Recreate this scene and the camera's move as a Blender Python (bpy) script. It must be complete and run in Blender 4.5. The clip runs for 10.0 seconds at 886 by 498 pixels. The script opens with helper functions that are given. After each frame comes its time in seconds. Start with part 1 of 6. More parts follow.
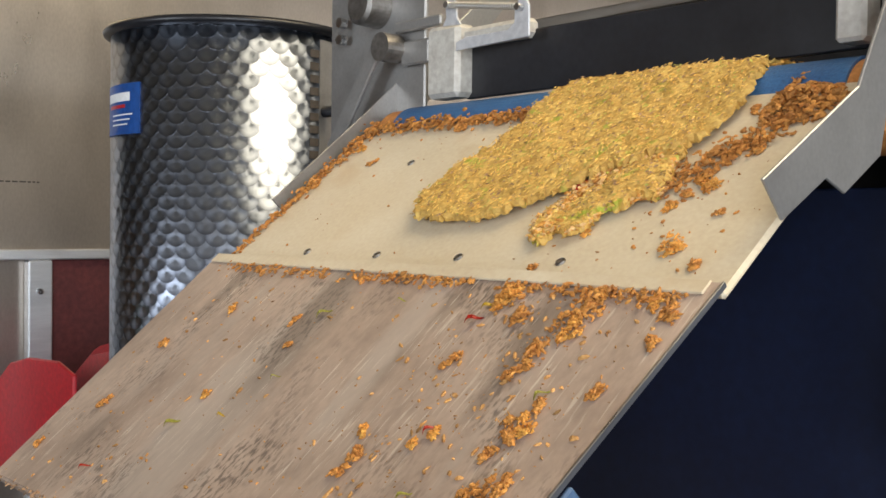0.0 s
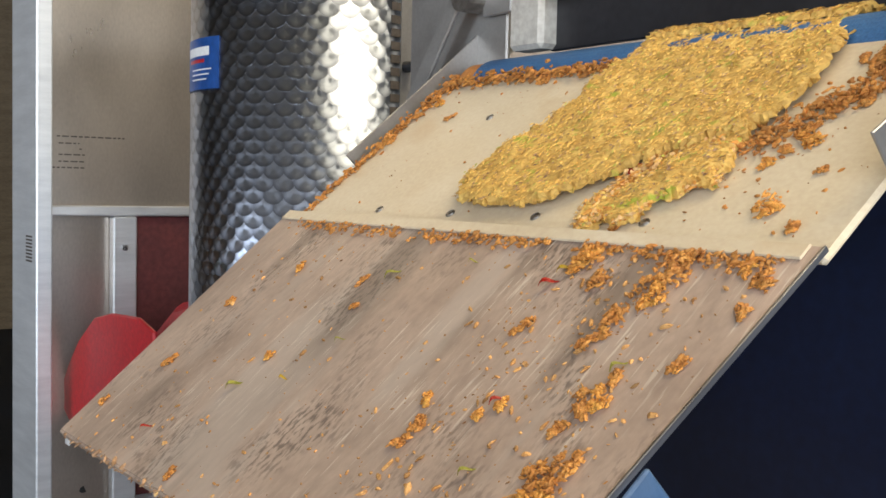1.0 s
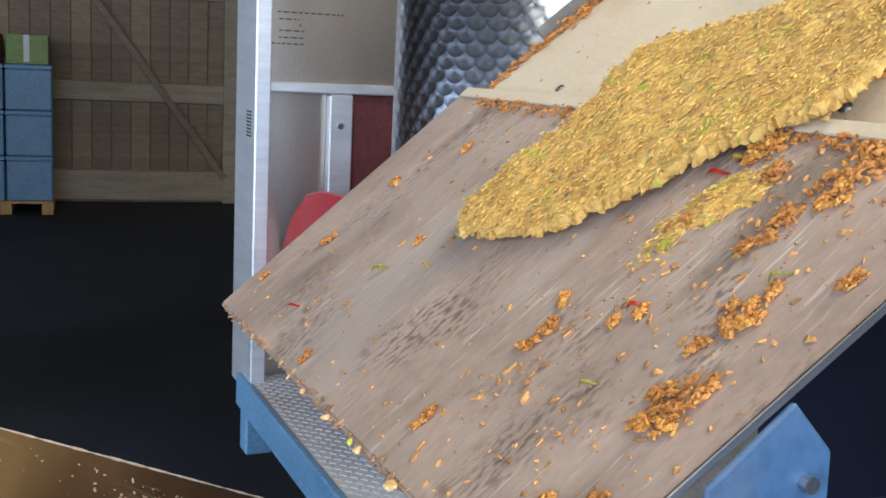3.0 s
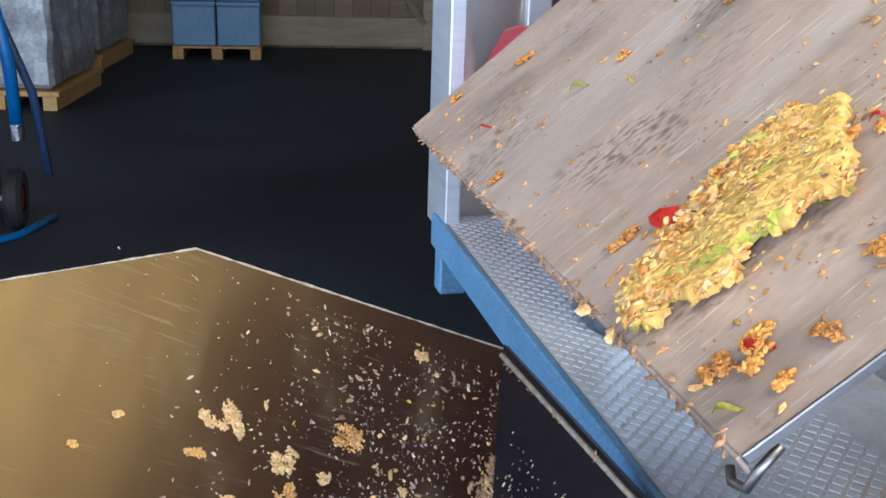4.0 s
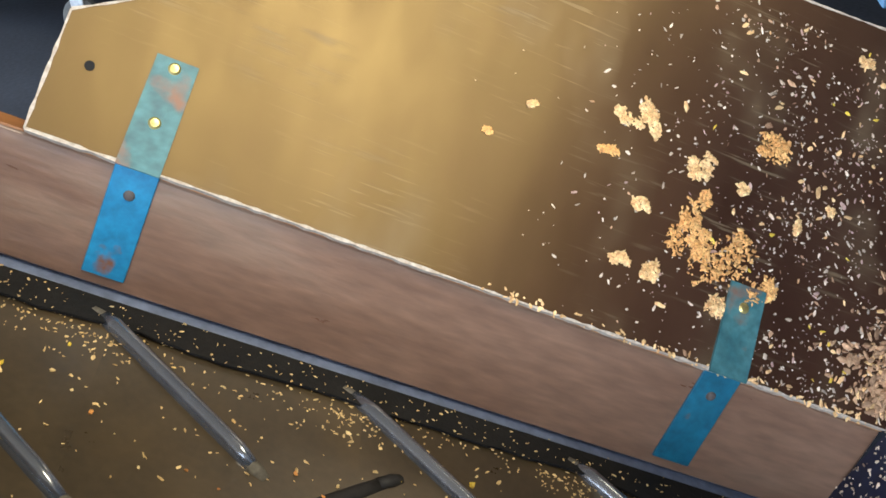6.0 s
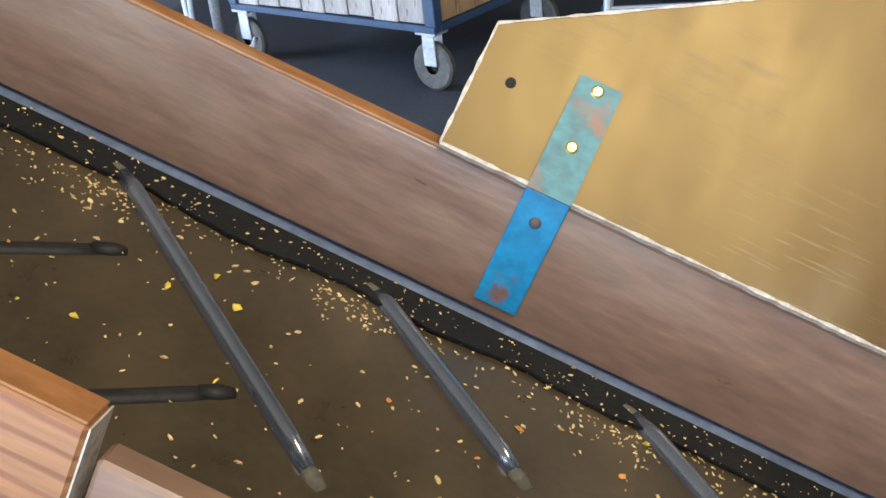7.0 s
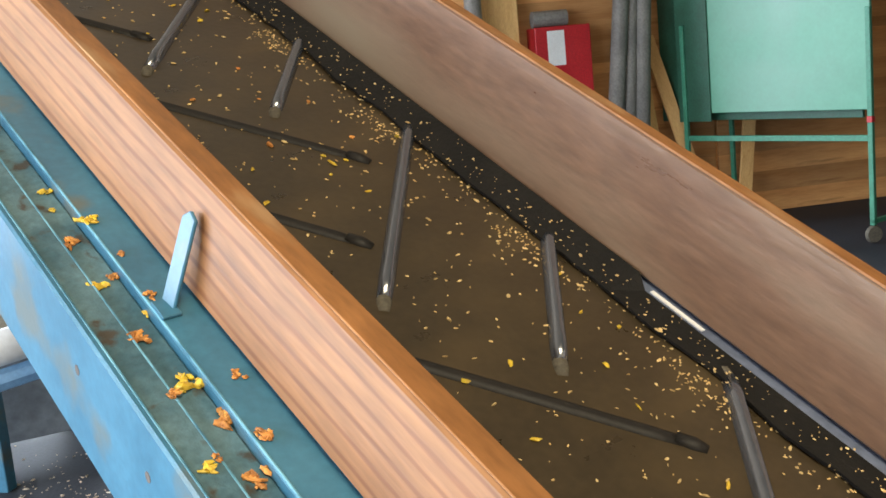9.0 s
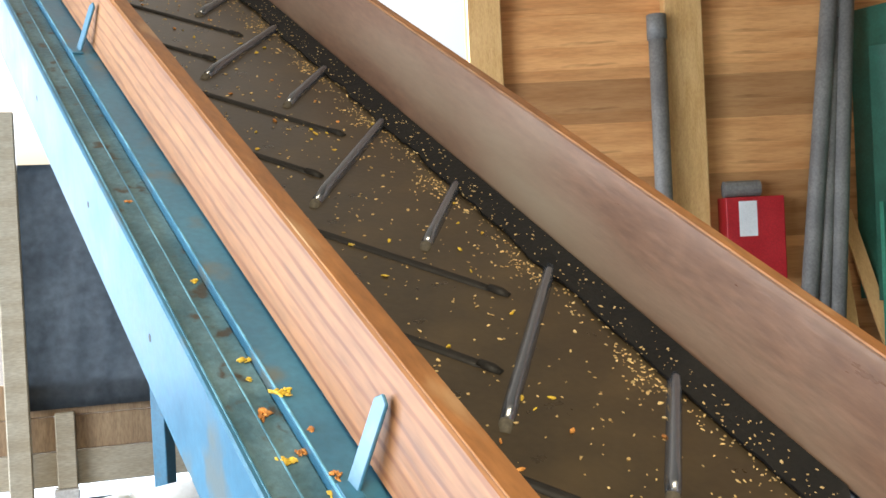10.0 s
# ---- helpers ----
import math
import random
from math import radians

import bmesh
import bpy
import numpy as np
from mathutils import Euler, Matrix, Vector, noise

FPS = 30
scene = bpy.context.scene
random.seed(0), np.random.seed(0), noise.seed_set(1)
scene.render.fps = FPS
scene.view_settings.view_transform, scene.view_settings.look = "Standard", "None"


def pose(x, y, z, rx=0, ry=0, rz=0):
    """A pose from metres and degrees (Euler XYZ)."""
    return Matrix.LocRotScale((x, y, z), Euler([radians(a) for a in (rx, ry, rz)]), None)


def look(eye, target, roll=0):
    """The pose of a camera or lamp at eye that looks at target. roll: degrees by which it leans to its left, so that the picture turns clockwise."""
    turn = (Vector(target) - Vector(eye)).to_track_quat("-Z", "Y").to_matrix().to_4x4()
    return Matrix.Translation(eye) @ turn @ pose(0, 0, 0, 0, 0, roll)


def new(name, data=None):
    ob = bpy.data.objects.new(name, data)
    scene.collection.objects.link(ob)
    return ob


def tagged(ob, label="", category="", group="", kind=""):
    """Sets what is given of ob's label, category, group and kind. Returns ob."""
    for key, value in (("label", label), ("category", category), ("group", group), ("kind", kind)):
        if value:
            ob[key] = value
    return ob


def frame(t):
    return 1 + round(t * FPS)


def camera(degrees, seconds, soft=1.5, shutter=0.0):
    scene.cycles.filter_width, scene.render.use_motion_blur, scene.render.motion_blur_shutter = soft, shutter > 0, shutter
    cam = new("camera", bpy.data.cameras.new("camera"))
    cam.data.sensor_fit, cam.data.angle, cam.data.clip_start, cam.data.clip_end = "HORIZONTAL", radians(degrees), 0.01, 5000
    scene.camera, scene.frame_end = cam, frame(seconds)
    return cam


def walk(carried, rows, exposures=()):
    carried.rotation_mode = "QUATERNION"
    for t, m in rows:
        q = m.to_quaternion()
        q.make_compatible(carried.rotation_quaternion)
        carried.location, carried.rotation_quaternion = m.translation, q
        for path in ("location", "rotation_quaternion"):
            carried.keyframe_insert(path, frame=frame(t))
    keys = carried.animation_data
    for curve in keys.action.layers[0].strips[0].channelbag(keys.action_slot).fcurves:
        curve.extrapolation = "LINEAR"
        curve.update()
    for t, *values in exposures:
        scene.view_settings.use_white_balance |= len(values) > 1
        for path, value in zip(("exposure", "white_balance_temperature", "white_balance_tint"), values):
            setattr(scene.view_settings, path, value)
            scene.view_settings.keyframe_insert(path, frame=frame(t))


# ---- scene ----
# ---- camera and walk ----
cam = camera(44.1, 10.0, soft=1.6)
walk(cam, [
    (0.0, pose(0.000, 0.000, 1.550, 88.73, -0.68, -0.00)),
    (0.5, pose(0.010, 0.037, 1.549, 87.76, -0.90, 2.22)),
    (1.0, pose(0.018, 0.079, 1.543, 86.70, -1.28, 4.78)),
    (1.5, pose(0.040, 0.121, 1.541, 85.61, -1.78, 7.50)),
    (2.0, pose(0.063, 0.160, 1.539, 84.48, -2.28, 10.28)),
    (2.2, pose(0.072, 0.174, 1.537, 83.98, -2.51, 11.50)),
    (3.3, pose(0.093, 0.233, 1.517, 78.43, -2.55, 20.71)),
    (3.5, pose(0.084, 0.250, 1.505, 76.79, -2.40, 22.79)),
    (4.0, pose(0.068, 0.284, 1.478, 72.44, -1.75, 28.19)),
    (4.5, pose(0.064, 0.312, 1.460, 67.91, -0.74, 33.05)),
    (5.0, pose(0.067, 0.337, 1.441, 63.69, 0.60, 37.47)),
    (5.5, pose(0.049, 0.341, 1.422, 60.42, 1.95, 42.04)),
    (6.0, pose(0.001, 0.333, 1.399, 58.56, 3.75, 48.41)),
    (6.2, pose(-0.021, 0.329, 1.386, 58.72, 4.62, 51.72)),
    (7.3, pose(-0.196, 0.245, 1.327, 65.23, 6.12, 69.86)),
    (7.5, pose(-0.218, 0.237, 1.337, 66.52, 6.46, 73.97)),
    (8.0, pose(-0.254, 0.202, 1.359, 70.58, 6.86, 83.96)),
    (8.5, pose(-0.277, 0.171, 1.384, 75.18, 6.07, 93.56)),
    (9.0, pose(-0.280, 0.156, 1.406, 80.26, 5.25, 101.68)),
    (9.5, pose(-0.295, 0.141, 1.427, 85.03, 4.14, 107.14)),
    (10.0, pose(-0.297, 0.137, 1.442, 89.06, 2.80, 111.30)),
], exposures=[(0.0, -0.68, 6550, 10), (2.0, -0.5, 6100, 10), (3.5, -0.44, 5400, 10), (4.0, -0.14, 5300, 10), (4.5, 0.06, 5200, 10), (5.5, 0.28, 5500, 10), (6.2, 0.34, 5650, 10), (7.5, 0.42, 5350, 10), (8.0, 0.48, 5500, 10), (8.5, 0.44, 6100, 10), (9.5, 0.55, 6250, 10), (10.0, 0.65, 6000, 10)])

# ---- world and light ----
HALL = pose(0, 0, 0, 0, 0, 23)          # the building's axes
NORTH = pose(0, 0, 0, 0, 0, 35)         # the far wall's axes
TRAILER = pose(0, 0, 0, 0, 0, -49.1)    # x across the trailer, y into it
SKYLIGHT = (1.0, 4.2, -0.5, 1.7)       # unseen roof opening, added for the hopper's gold sheen, in the building's axes
SUN_EL, SUN_ROT = radians(38), radians(200)
world = bpy.data.worlds.new("world")
scene.world = world
world.use_nodes = True
wn = world.node_tree.nodes
sky = wn.new("ShaderNodeTexSky")
sky.sky_type = "NISHITA"
sky.sun_disc = False
sky.sun_elevation, sky.sun_rotation = SUN_EL, SUN_ROT
sky.dust_density = 7.0
wn["Background"].inputs["Strength"].default_value = 0.15
world.node_tree.links.new(sky.outputs[0], wn["Background"].inputs[0])


def lamp(name, kind, m, energy, color=(1, 1, 1), size=(1, 1), angle=0.0):
    data = bpy.data.lights.new(name, kind)
    data.energy, data.color = energy, color
    if kind == "AREA":
        data.shape, data.size, data.size_y = "RECTANGLE", size[0], size[1]
    if kind == "SUN":
        data.angle = angle
    ob = new(name, data)
    ob.matrix_world = m
    return ob


lamp("sun", "SUN", look((0, 0, 0), (0.25, 0.75, -0.62)), 3.0, (1.0, 0.94, 0.84), angle=radians(0.6))
# daylight in the west gate, the unseen south gate and an added, unseen skylight
lamp("gate_daylight", "AREA", HALL @ pose(-8.1, -1.6, 2.0, 0, -90, 0), 840, (0.82, 0.91, 1.0), (3.6, 4.6))
lamp("gate_daylight_south", "AREA", HALL @ pose(0.0, -4.95, 2.1, 90, 0, 0), 780, (0.86, 0.93, 1.0), (7.6, 4.0))
lamp("unseen_skylight_daylight", "AREA", HALL @ pose(2.6, 0.6, 4.5, 0, 0, 0), 320, (1.0, 0.84, 0.56), (3.1, 2.1))

# ---- materials ----


def mat(name, c1, c2=None, rough=0.6, metal=0.0, scale=8.0, bump=0.1, fine=120.0, stretch=(1, 1, 1), contrast=(0.35, 0.65), spots=None, rvar=0.15, rand=0.0, spec=0.5, isl=False, grain=0.45, tint=None):
    """Two-scale noise over a base colour: broad stains and fine grain, with relief and uneven gloss."""
    m = bpy.data.materials.new(name)
    m.use_nodes = True
    n, l = m.node_tree.nodes, m.node_tree.links
    b = n["Principled BSDF"]
    c2 = c2 or tuple(v * 0.75 for v in c1)
    co = n.new("ShaderNodeTexCoord")
    mp = n.new("ShaderNodeMapping")
    mp.inputs["Scale"].default_value = stretch
    l.new(co.outputs["Object"], mp.inputs[0])
    t1 = n.new("ShaderNodeTexNoise")
    t1.inputs["Scale"].default_value, t1.inputs["Detail"].default_value = scale, 6
    t1.inputs["Roughness"].default_value = 0.65
    t2 = n.new("ShaderNodeTexNoise")
    t2.inputs["Scale"].default_value, t2.inputs["Detail"].default_value = fine, 3
    for t in (t1, t2):
        l.new(mp.outputs[0], t.inputs["Vector"])
    r = n.new("ShaderNodeValToRGB")
    r.color_ramp.elements[0].position, r.color_ramp.elements[1].position = contrast
    r.color_ramp.elements[0].color, r.color_ramp.elements[1].color = (*c2, 1), (*c1, 1)
    l.new(t1.outputs[0], r.inputs[0])
    out = r.outputs[0]
    g = n.new("ShaderNodeMix")
    g.data_type, g.blend_type = "RGBA", "OVERLAY"
    g.inputs[0].default_value = grain
    l.new(out, g.inputs[6])
    l.new(t2.outputs[0], g.inputs[7])
    out = g.outputs[2]
    if spots:
        colour, sscale, lo, hi = spots
        t3 = n.new("ShaderNodeTexNoise")
        t3.inputs["Scale"].default_value, t3.inputs["Detail"].default_value = sscale, 5
        l.new(mp.outputs[0], t3.inputs["Vector"])
        r3 = n.new("ShaderNodeValToRGB")
        r3.color_ramp.elements[0].position, r3.color_ramp.elements[1].position = lo, hi
        l.new(t3.outputs[0], r3.inputs[0])
        mx = n.new("ShaderNodeMix")
        mx.data_type = "RGBA"
        l.new(r3.outputs[0], mx.inputs[0])
        l.new(out, mx.inputs[6])
        mx.inputs[7].default_value = (*colour, 1)
        out = mx.outputs[2]
    if rand:
        if isl:
            inf = n.new("ShaderNodeNewGeometry")
            src = inf.outputs["Random Per Island"]
        else:
            inf = n.new("ShaderNodeObjectInfo")
            src = inf.outputs["Random"]
        mr = n.new("ShaderNodeMapRange")
        mr.inputs[3].default_value, mr.inputs[4].default_value = 1 - rand, 1 + rand
        l.new(src, mr.inputs[0])
        hs = n.new("ShaderNodeHueSaturation")
        l.new(mr.outputs[0], hs.inputs["Value"])
        l.new(out, hs.inputs["Color"])
        out = hs.outputs[0]
    l.new(out, b.inputs["Base Color"])
    rr = n.new("ShaderNodeMapRange")
    rr.inputs[3].default_value, rr.inputs[4].default_value = max(rough - rvar, 0.04), min(rough + rvar, 1)
    l.new(t1.outputs[0], rr.inputs[0])
    l.new(rr.outputs[0], b.inputs["Roughness"])
    b.inputs["Metallic"].default_value = metal
    b.inputs["Specular IOR Level"].default_value = spec
    if tint:
        b.inputs["Specular Tint"].default_value = (*tint, 1)
    if bump:
        bp = n.new("ShaderNodeBump")
        bp.inputs["Strength"].default_value, bp.inputs["Distance"].default_value = bump, 0.004
        l.new(t2.outputs[0], bp.inputs["Height"])
        l.new(bp.outputs[0], b.inputs["Normal"])
    return m


M_FLOOR = mat("dark_floor", (0.046, 0.053, 0.068), (0.027, 0.032, 0.041), 0.68, scale=1.2, fine=60, bump=0.3, spec=0.28)
M_PLANK_FAR = mat("old_planks", (0.34, 0.26, 0.17), (0.25, 0.185, 0.115), 0.75, scale=3, fine=30, stretch=(1, 1, 6), rand=0.18)
M_PALERAIL = mat("pale_rail", (0.46, 0.39, 0.28), (0.36, 0.29, 0.19), 0.75, scale=3, fine=40, stretch=(1, 6, 6))
M_PLANK_WARM = mat("pine_planks", (0.68, 0.36, 0.135), (0.50, 0.225, 0.07), 0.7, scale=2.2, fine=30, stretch=(1, 0.4, 5), rand=0.30, spots=((0.36, 0.16, 0.05), 4, 0.62, 0.74), grain=0.25)
M_PINE = mat("pine_beam", (0.72, 0.45, 0.18), (0.58, 0.33, 0.11), 0.65, scale=3, fine=40, stretch=(6, 6, 1))
M_CONCRETE = mat("plaster_wall", (0.42, 0.40, 0.37), (0.33, 0.31, 0.29), 0.9, scale=1.5, fine=40)
M_ROOF = mat("roof_boards", (0.20, 0.15, 0.10), (0.12, 0.09, 0.06), 0.85, scale=2, fine=30)
M_STEEL = mat("stainless_steel", (0.62, 0.61, 0.60), (0.50, 0.49, 0.48), 0.30, 1.0, scale=4, fine=220, stretch=(1, 1, 12), bump=0.03, rvar=0.1, grain=0.15)
M_STEEL_PANEL = mat("stainless_panel", (0.56, 0.50, 0.44), (0.42, 0.365, 0.31), 0.30, 0.85, scale=2, fine=150, bump=0.02, rvar=0.12, grain=0.15, stretch=(1, 1, 0.5))
M_ALU = mat("aluminium_profile", (0.72, 0.74, 0.77), (0.60, 0.62, 0.65), 0.40, 0.45, scale=5, fine=120, stretch=(1, 1, 8), bump=0.04, grain=0.15)
M_GALV = mat("galvanised_steel", (0.56, 0.58, 0.60), (0.42, 0.44, 0.46), 0.45, 0.6, scale=14, fine=90, bump=0.06)
M_DARKSTEEL = mat("dark_guard", (0.020, 0.020, 0.024), (0.012, 0.012, 0.015), 0.35, 0.0, scale=3, fine=80, bump=0.03)
M_NAVY = mat("navy_paint", (0.008, 0.014, 0.042), (0.005, 0.009, 0.027), 0.42, scale=2.5, fine=60, bump=0.04)
M_BLUESTEEL = mat("pale_blue_paint", (0.20, 0.38, 0.60), (0.15, 0.31, 0.50), 0.45, scale=6, fine=80, bump=0.05)
M_WHITE = mat("white_polyethylene", (0.67, 0.58, 0.44), (0.60, 0.50, 0.355), 0.38, scale=5, fine=140, bump=0.05, stretch=(1, 1, 1), spots=((0.50, 0.34, 0.18), 7, 0.60, 0.85), grain=0.2)
M_BELT = mat("blue_press_belt", (0.05, 0.15, 0.33), (0.035, 0.10, 0.24), 0.5, scale=10, fine=320, bump=0.25)
M_ORANGEEND = mat("orange_flange", (0.55, 0.24, 0.07), (0.42, 0.16, 0.04), 0.55, scale=20, fine=150)
M_POMACE = mat("apple_pomace", (0.66, 0.44, 0.12), (0.46, 0.26, 0.055), 0.75, scale=45, fine=160, bump=0.8, spots=((0.34, 0.36, 0.04), 26, 0.62, 0.70), rand=0.25, isl=True)
M_CRUMB = mat("pomace_crumb", (0.58, 0.27, 0.06), (0.36, 0.13, 0.025), 0.7, scale=60, fine=250, bump=0.7, rand=0.35, isl=True)
M_CRUMB_PALE = mat("pale_pomace", (0.78, 0.53, 0.25), (0.60, 0.35, 0.13), 0.7, scale=60, fine=250, bump=0.7, rand=0.3, isl=True)
M_LEAF = mat("green_peel", (0.56, 0.52, 0.11), (0.40, 0.39, 0.06), 0.6, scale=80, fine=200, rand=0.3, isl=True)
M_PEEL_RED = mat("red_peel", (0.62, 0.04, 0.02), (0.46, 0.02, 0.01), 0.4, scale=50, fine=200)
# gold specular tint puts the warm light's colour into the sheet's sheen
M_PLY = mat("brown_film_plywood", (0.034, 0.012, 0.010), (0.024, 0.008, 0.007), 0.41, scale=4, fine=13, stretch=(1.7, 0.7, 1), bump=0.12, spots=((0.046, 0.022, 0.016), 3.0, 0.45, 0.85), rvar=0.16, tint=(1.0, 0.75, 0.31), grain=0.2, spec=0.98)


def scratch(m, colour, amount, layers):
    """Pale wiped streaks and scratches over a coat, rougher than the rest."""
    n, l = m.node_tree.nodes, m.node_tree.links
    b = n["Principled BSDF"]
    co = n.new("ShaderNodeTexCoord")
    for angle, stretch, scale, lo, hi in layers:
        mp = n.new("ShaderNodeMapping")
        mp.inputs["Scale"].default_value = stretch
        mp.inputs["Rotation"].default_value = (0, 0, radians(angle))
        l.new(co.outputs["Object"], mp.inputs[0])
        masks = []
        for vec, sc, a, c in ((mp.outputs[0], scale, lo, hi), (co.outputs["Object"], 4.0, 0.46, 0.58)):
            t = n.new("ShaderNodeTexNoise")
            t.inputs["Scale"].default_value, t.inputs["Detail"].default_value = sc, 3
            l.new(vec, t.inputs["Vector"])
            r = n.new("ShaderNodeMapRange")
            r.inputs[1].default_value, r.inputs[2].default_value = a, c
            l.new(t.outputs[0], r.inputs[0])
            masks.append(r.outputs[0])
        q = n.new("ShaderNodeMath")
        q.operation = "MULTIPLY"
        l.new(masks[0], q.inputs[0])
        l.new(masks[1], q.inputs[1])
        k = n.new("ShaderNodeMath")
        k.operation = "MULTIPLY"
        k.inputs[1].default_value = amount
        l.new(q.outputs[0], k.inputs[0])
        mx = n.new("ShaderNodeMix")
        mx.data_type = "RGBA"
        l.new(k.outputs[0], mx.inputs[0])
        l.new(b.inputs["Base Color"].links[0].from_socket, mx.inputs[6])
        mx.inputs[7].default_value = (*colour, 1)
        l.new(mx.outputs[2], b.inputs["Base Color"])
        ad = n.new("ShaderNodeMath")
        ad.operation = "MULTIPLY_ADD"
        l.new(k.outputs[0], ad.inputs[0])
        ad.inputs[1].default_value = 0.2
        l.new(b.inputs["Roughness"].links[0].from_socket, ad.inputs[2])
        l.new(ad.outputs[0], b.inputs["Roughness"])


scratch(M_PLY, (0.17, 0.125, 0.075), 0.6, ((25, (1, 16, 1), 9, 0.62, 0.68), (-20, (1, 22, 1), 7, 0.63, 0.68), (70, (1, 12, 1), 8, 0.64, 0.70), (-5, (2.5, 1, 1), 3.2, 0.52, 0.72)))
M_PLYEDGE = mat("raw_plywood_edge", (0.50, 0.44, 0.36), (0.34, 0.27, 0.20), 0.8, scale=60, fine=200)
M_BOARD = mat("brown_board", (0.225, 0.132, 0.082), (0.140, 0.076, 0.047), 0.32, scale=5, fine=45, stretch=(0.45, 1.3, 2.2), bump=0.14, contrast=(0.3, 0.7), spots=((0.245, 0.185, 0.125), 2.6, 0.48, 0.74), spec=0.8, grain=0.45)
M_BOARDEDGE = mat("orange_board_edge", (0.34, 0.15, 0.048), (0.23, 0.095, 0.028), 0.5, scale=20, fine=90, stretch=(0.3, 1, 1), spots=((0.42, 0.25, 0.12), 14, 0.58, 0.7))
M_RUBBER = mat("black_belt_rubber", (0.062, 0.045, 0.024), (0.038, 0.028, 0.016), 0.30, scale=6, fine=90, bump=0.06, spots=((0.086, 0.059, 0.028), 5, 0.48, 0.78), rvar=0.12, grain=0.3)
# bluish lift in the base colour stands in for sky sheen on the ribs
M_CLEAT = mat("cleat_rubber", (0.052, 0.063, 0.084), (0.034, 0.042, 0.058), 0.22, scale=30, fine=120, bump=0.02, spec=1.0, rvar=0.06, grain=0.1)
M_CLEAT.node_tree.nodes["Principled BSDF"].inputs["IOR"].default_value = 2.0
# matte near-black puts the left ribs' soft shade into their colour
M_LOWCLEAT = mat("shaded_cleat_rubber", (0.020, 0.018, 0.016), (0.012, 0.011, 0.010), 0.6, spec=0.3, scale=30, fine=120, bump=0.05)
M_SKIRT = mat("skirt_rubber", (0.012, 0.011, 0.010), (0.006, 0.006, 0.006), 0.7, scale=20, fine=150, bump=0.3, spec=0.25)
M_BLUE = mat("blue_machine_paint", (0.052, 0.170, 0.255), (0.038, 0.128, 0.20), 0.36, scale=6, fine=90, bump=0.05, spots=((0.10, 0.13, 0.13), 9, 0.58, 0.70), grain=0.25)
M_EDGEBLUE = mat("worn_blue_edge_highlight", (0.15, 0.36, 0.47), (0.05, 0.17, 0.25), 0.4, scale=14, fine=90, stretch=(0.6, 1, 1), contrast=(0.42, 0.58))
M_STRAP = mat("blue_strap_paint", (0.02, 0.20, 0.36), (0.015, 0.15, 0.29), 0.42, scale=14, fine=90, spots=((0.16, 0.07, 0.035), 12, 0.66, 0.72))
M_STRAP_OLD = mat("teal_strap_paint", (0.07, 0.18, 0.18), (0.03, 0.10, 0.11), 0.5, scale=22, fine=90, spots=((0.19, 0.09, 0.05), 16, 0.54, 0.66))
M_DIRT = mat("dirty_ledge", (0.095, 0.175, 0.205), (0.045, 0.105, 0.135), 0.5, scale=11, fine=120, bump=0.3, contrast=(0.4, 0.6), spots=((0.05, 0.045, 0.035), 30, 0.60, 0.68))
M_SCREW = mat("brass_screw", (0.62, 0.52, 0.20), (0.5, 0.4, 0.14), 0.35, 0.8, scale=50)
M_BOLT = mat("steel_bolt", (0.6, 0.6, 0.6), (0.45, 0.45, 0.45), 0.3, 1.0, scale=50)
M_RED = mat("red_plastic", (0.46, 0.018, 0.024), (0.38, 0.012, 0.018), 0.38, scale=4, fine=90, bump=0.03)
M_CRATE = mat("blue_crate_plastic", (0.22, 0.38, 0.58), (0.18, 0.33, 0.52), 0.5, scale=4, fine=60)
M_GREEN = mat("green_paint", (0.11, 0.33, 0.22), (0.085, 0.27, 0.175), 0.35, scale=2, fine=40, bump=0.02, grain=0.08)
M_GREENDARK = mat("dark_green_paint", (0.02, 0.10, 0.06), (0.014, 0.07, 0.04), 0.5, scale=5, fine=60)
M_WOODGREY = mat("weathered_slats", (0.38, 0.35, 0.34), (0.22, 0.20, 0.19), 0.8, scale=6, fine=60, stretch=(3, 3, 0.6), rand=0.15, spots=((0.10, 0.08, 0.07), 12, 0.66, 0.75))
M_BLUEFRAME = mat("blue_cart_frame", (0.03, 0.06, 0.12), (0.02, 0.04, 0.085), 0.5, scale=8, fine=80)
M_PIPE = mat("grey_pipe", (0.23, 0.22, 0.20), (0.16, 0.15, 0.14), 0.6, scale=4, fine=60)
M_TYRE = mat("tyre_rubber", (0.03, 0.03, 0.03), (0.02, 0.02, 0.02), 0.7, scale=20, fine=90)
M_HOSE = mat("blue_hose", (0.02, 0.17, 0.50), (0.015, 0.13, 0.42), 0.4, scale=20, fine=90)
M_TARP = mat("dark_tarp", (0.13, 0.145, 0.155), (0.08, 0.09, 0.10), 0.45, scale=3, fine=30, bump=0.5)
M_PVC = mat("white_pvc", (0.72, 0.70, 0.66), (0.62, 0.60, 0.55), 0.4, scale=5, fine=60)
M_LABEL = mat("blue_label", (0.01, 0.07, 0.28), (0.01, 0.06, 0.24), 0.4, scale=5, fine=60)
M_PAPER = mat("white_print", (0.8, 0.8, 0.8), (0.72, 0.72, 0.72), 0.6, scale=5)
M_INK = mat("dark_ink", (0.09, 0.075, 0.065), (0.06, 0.05, 0.045), 0.7, scale=5)
M_WRAP = mat("stretch_film", (0.55, 0.56, 0.58), (0.30, 0.31, 0.32), 0.25, scale=7, fine=40, bump=0.5)
M_GROUND = mat("outdoor_ground", (0.30, 0.29, 0.27), (0.22, 0.21, 0.19), 0.9, scale=0.8, fine=20)
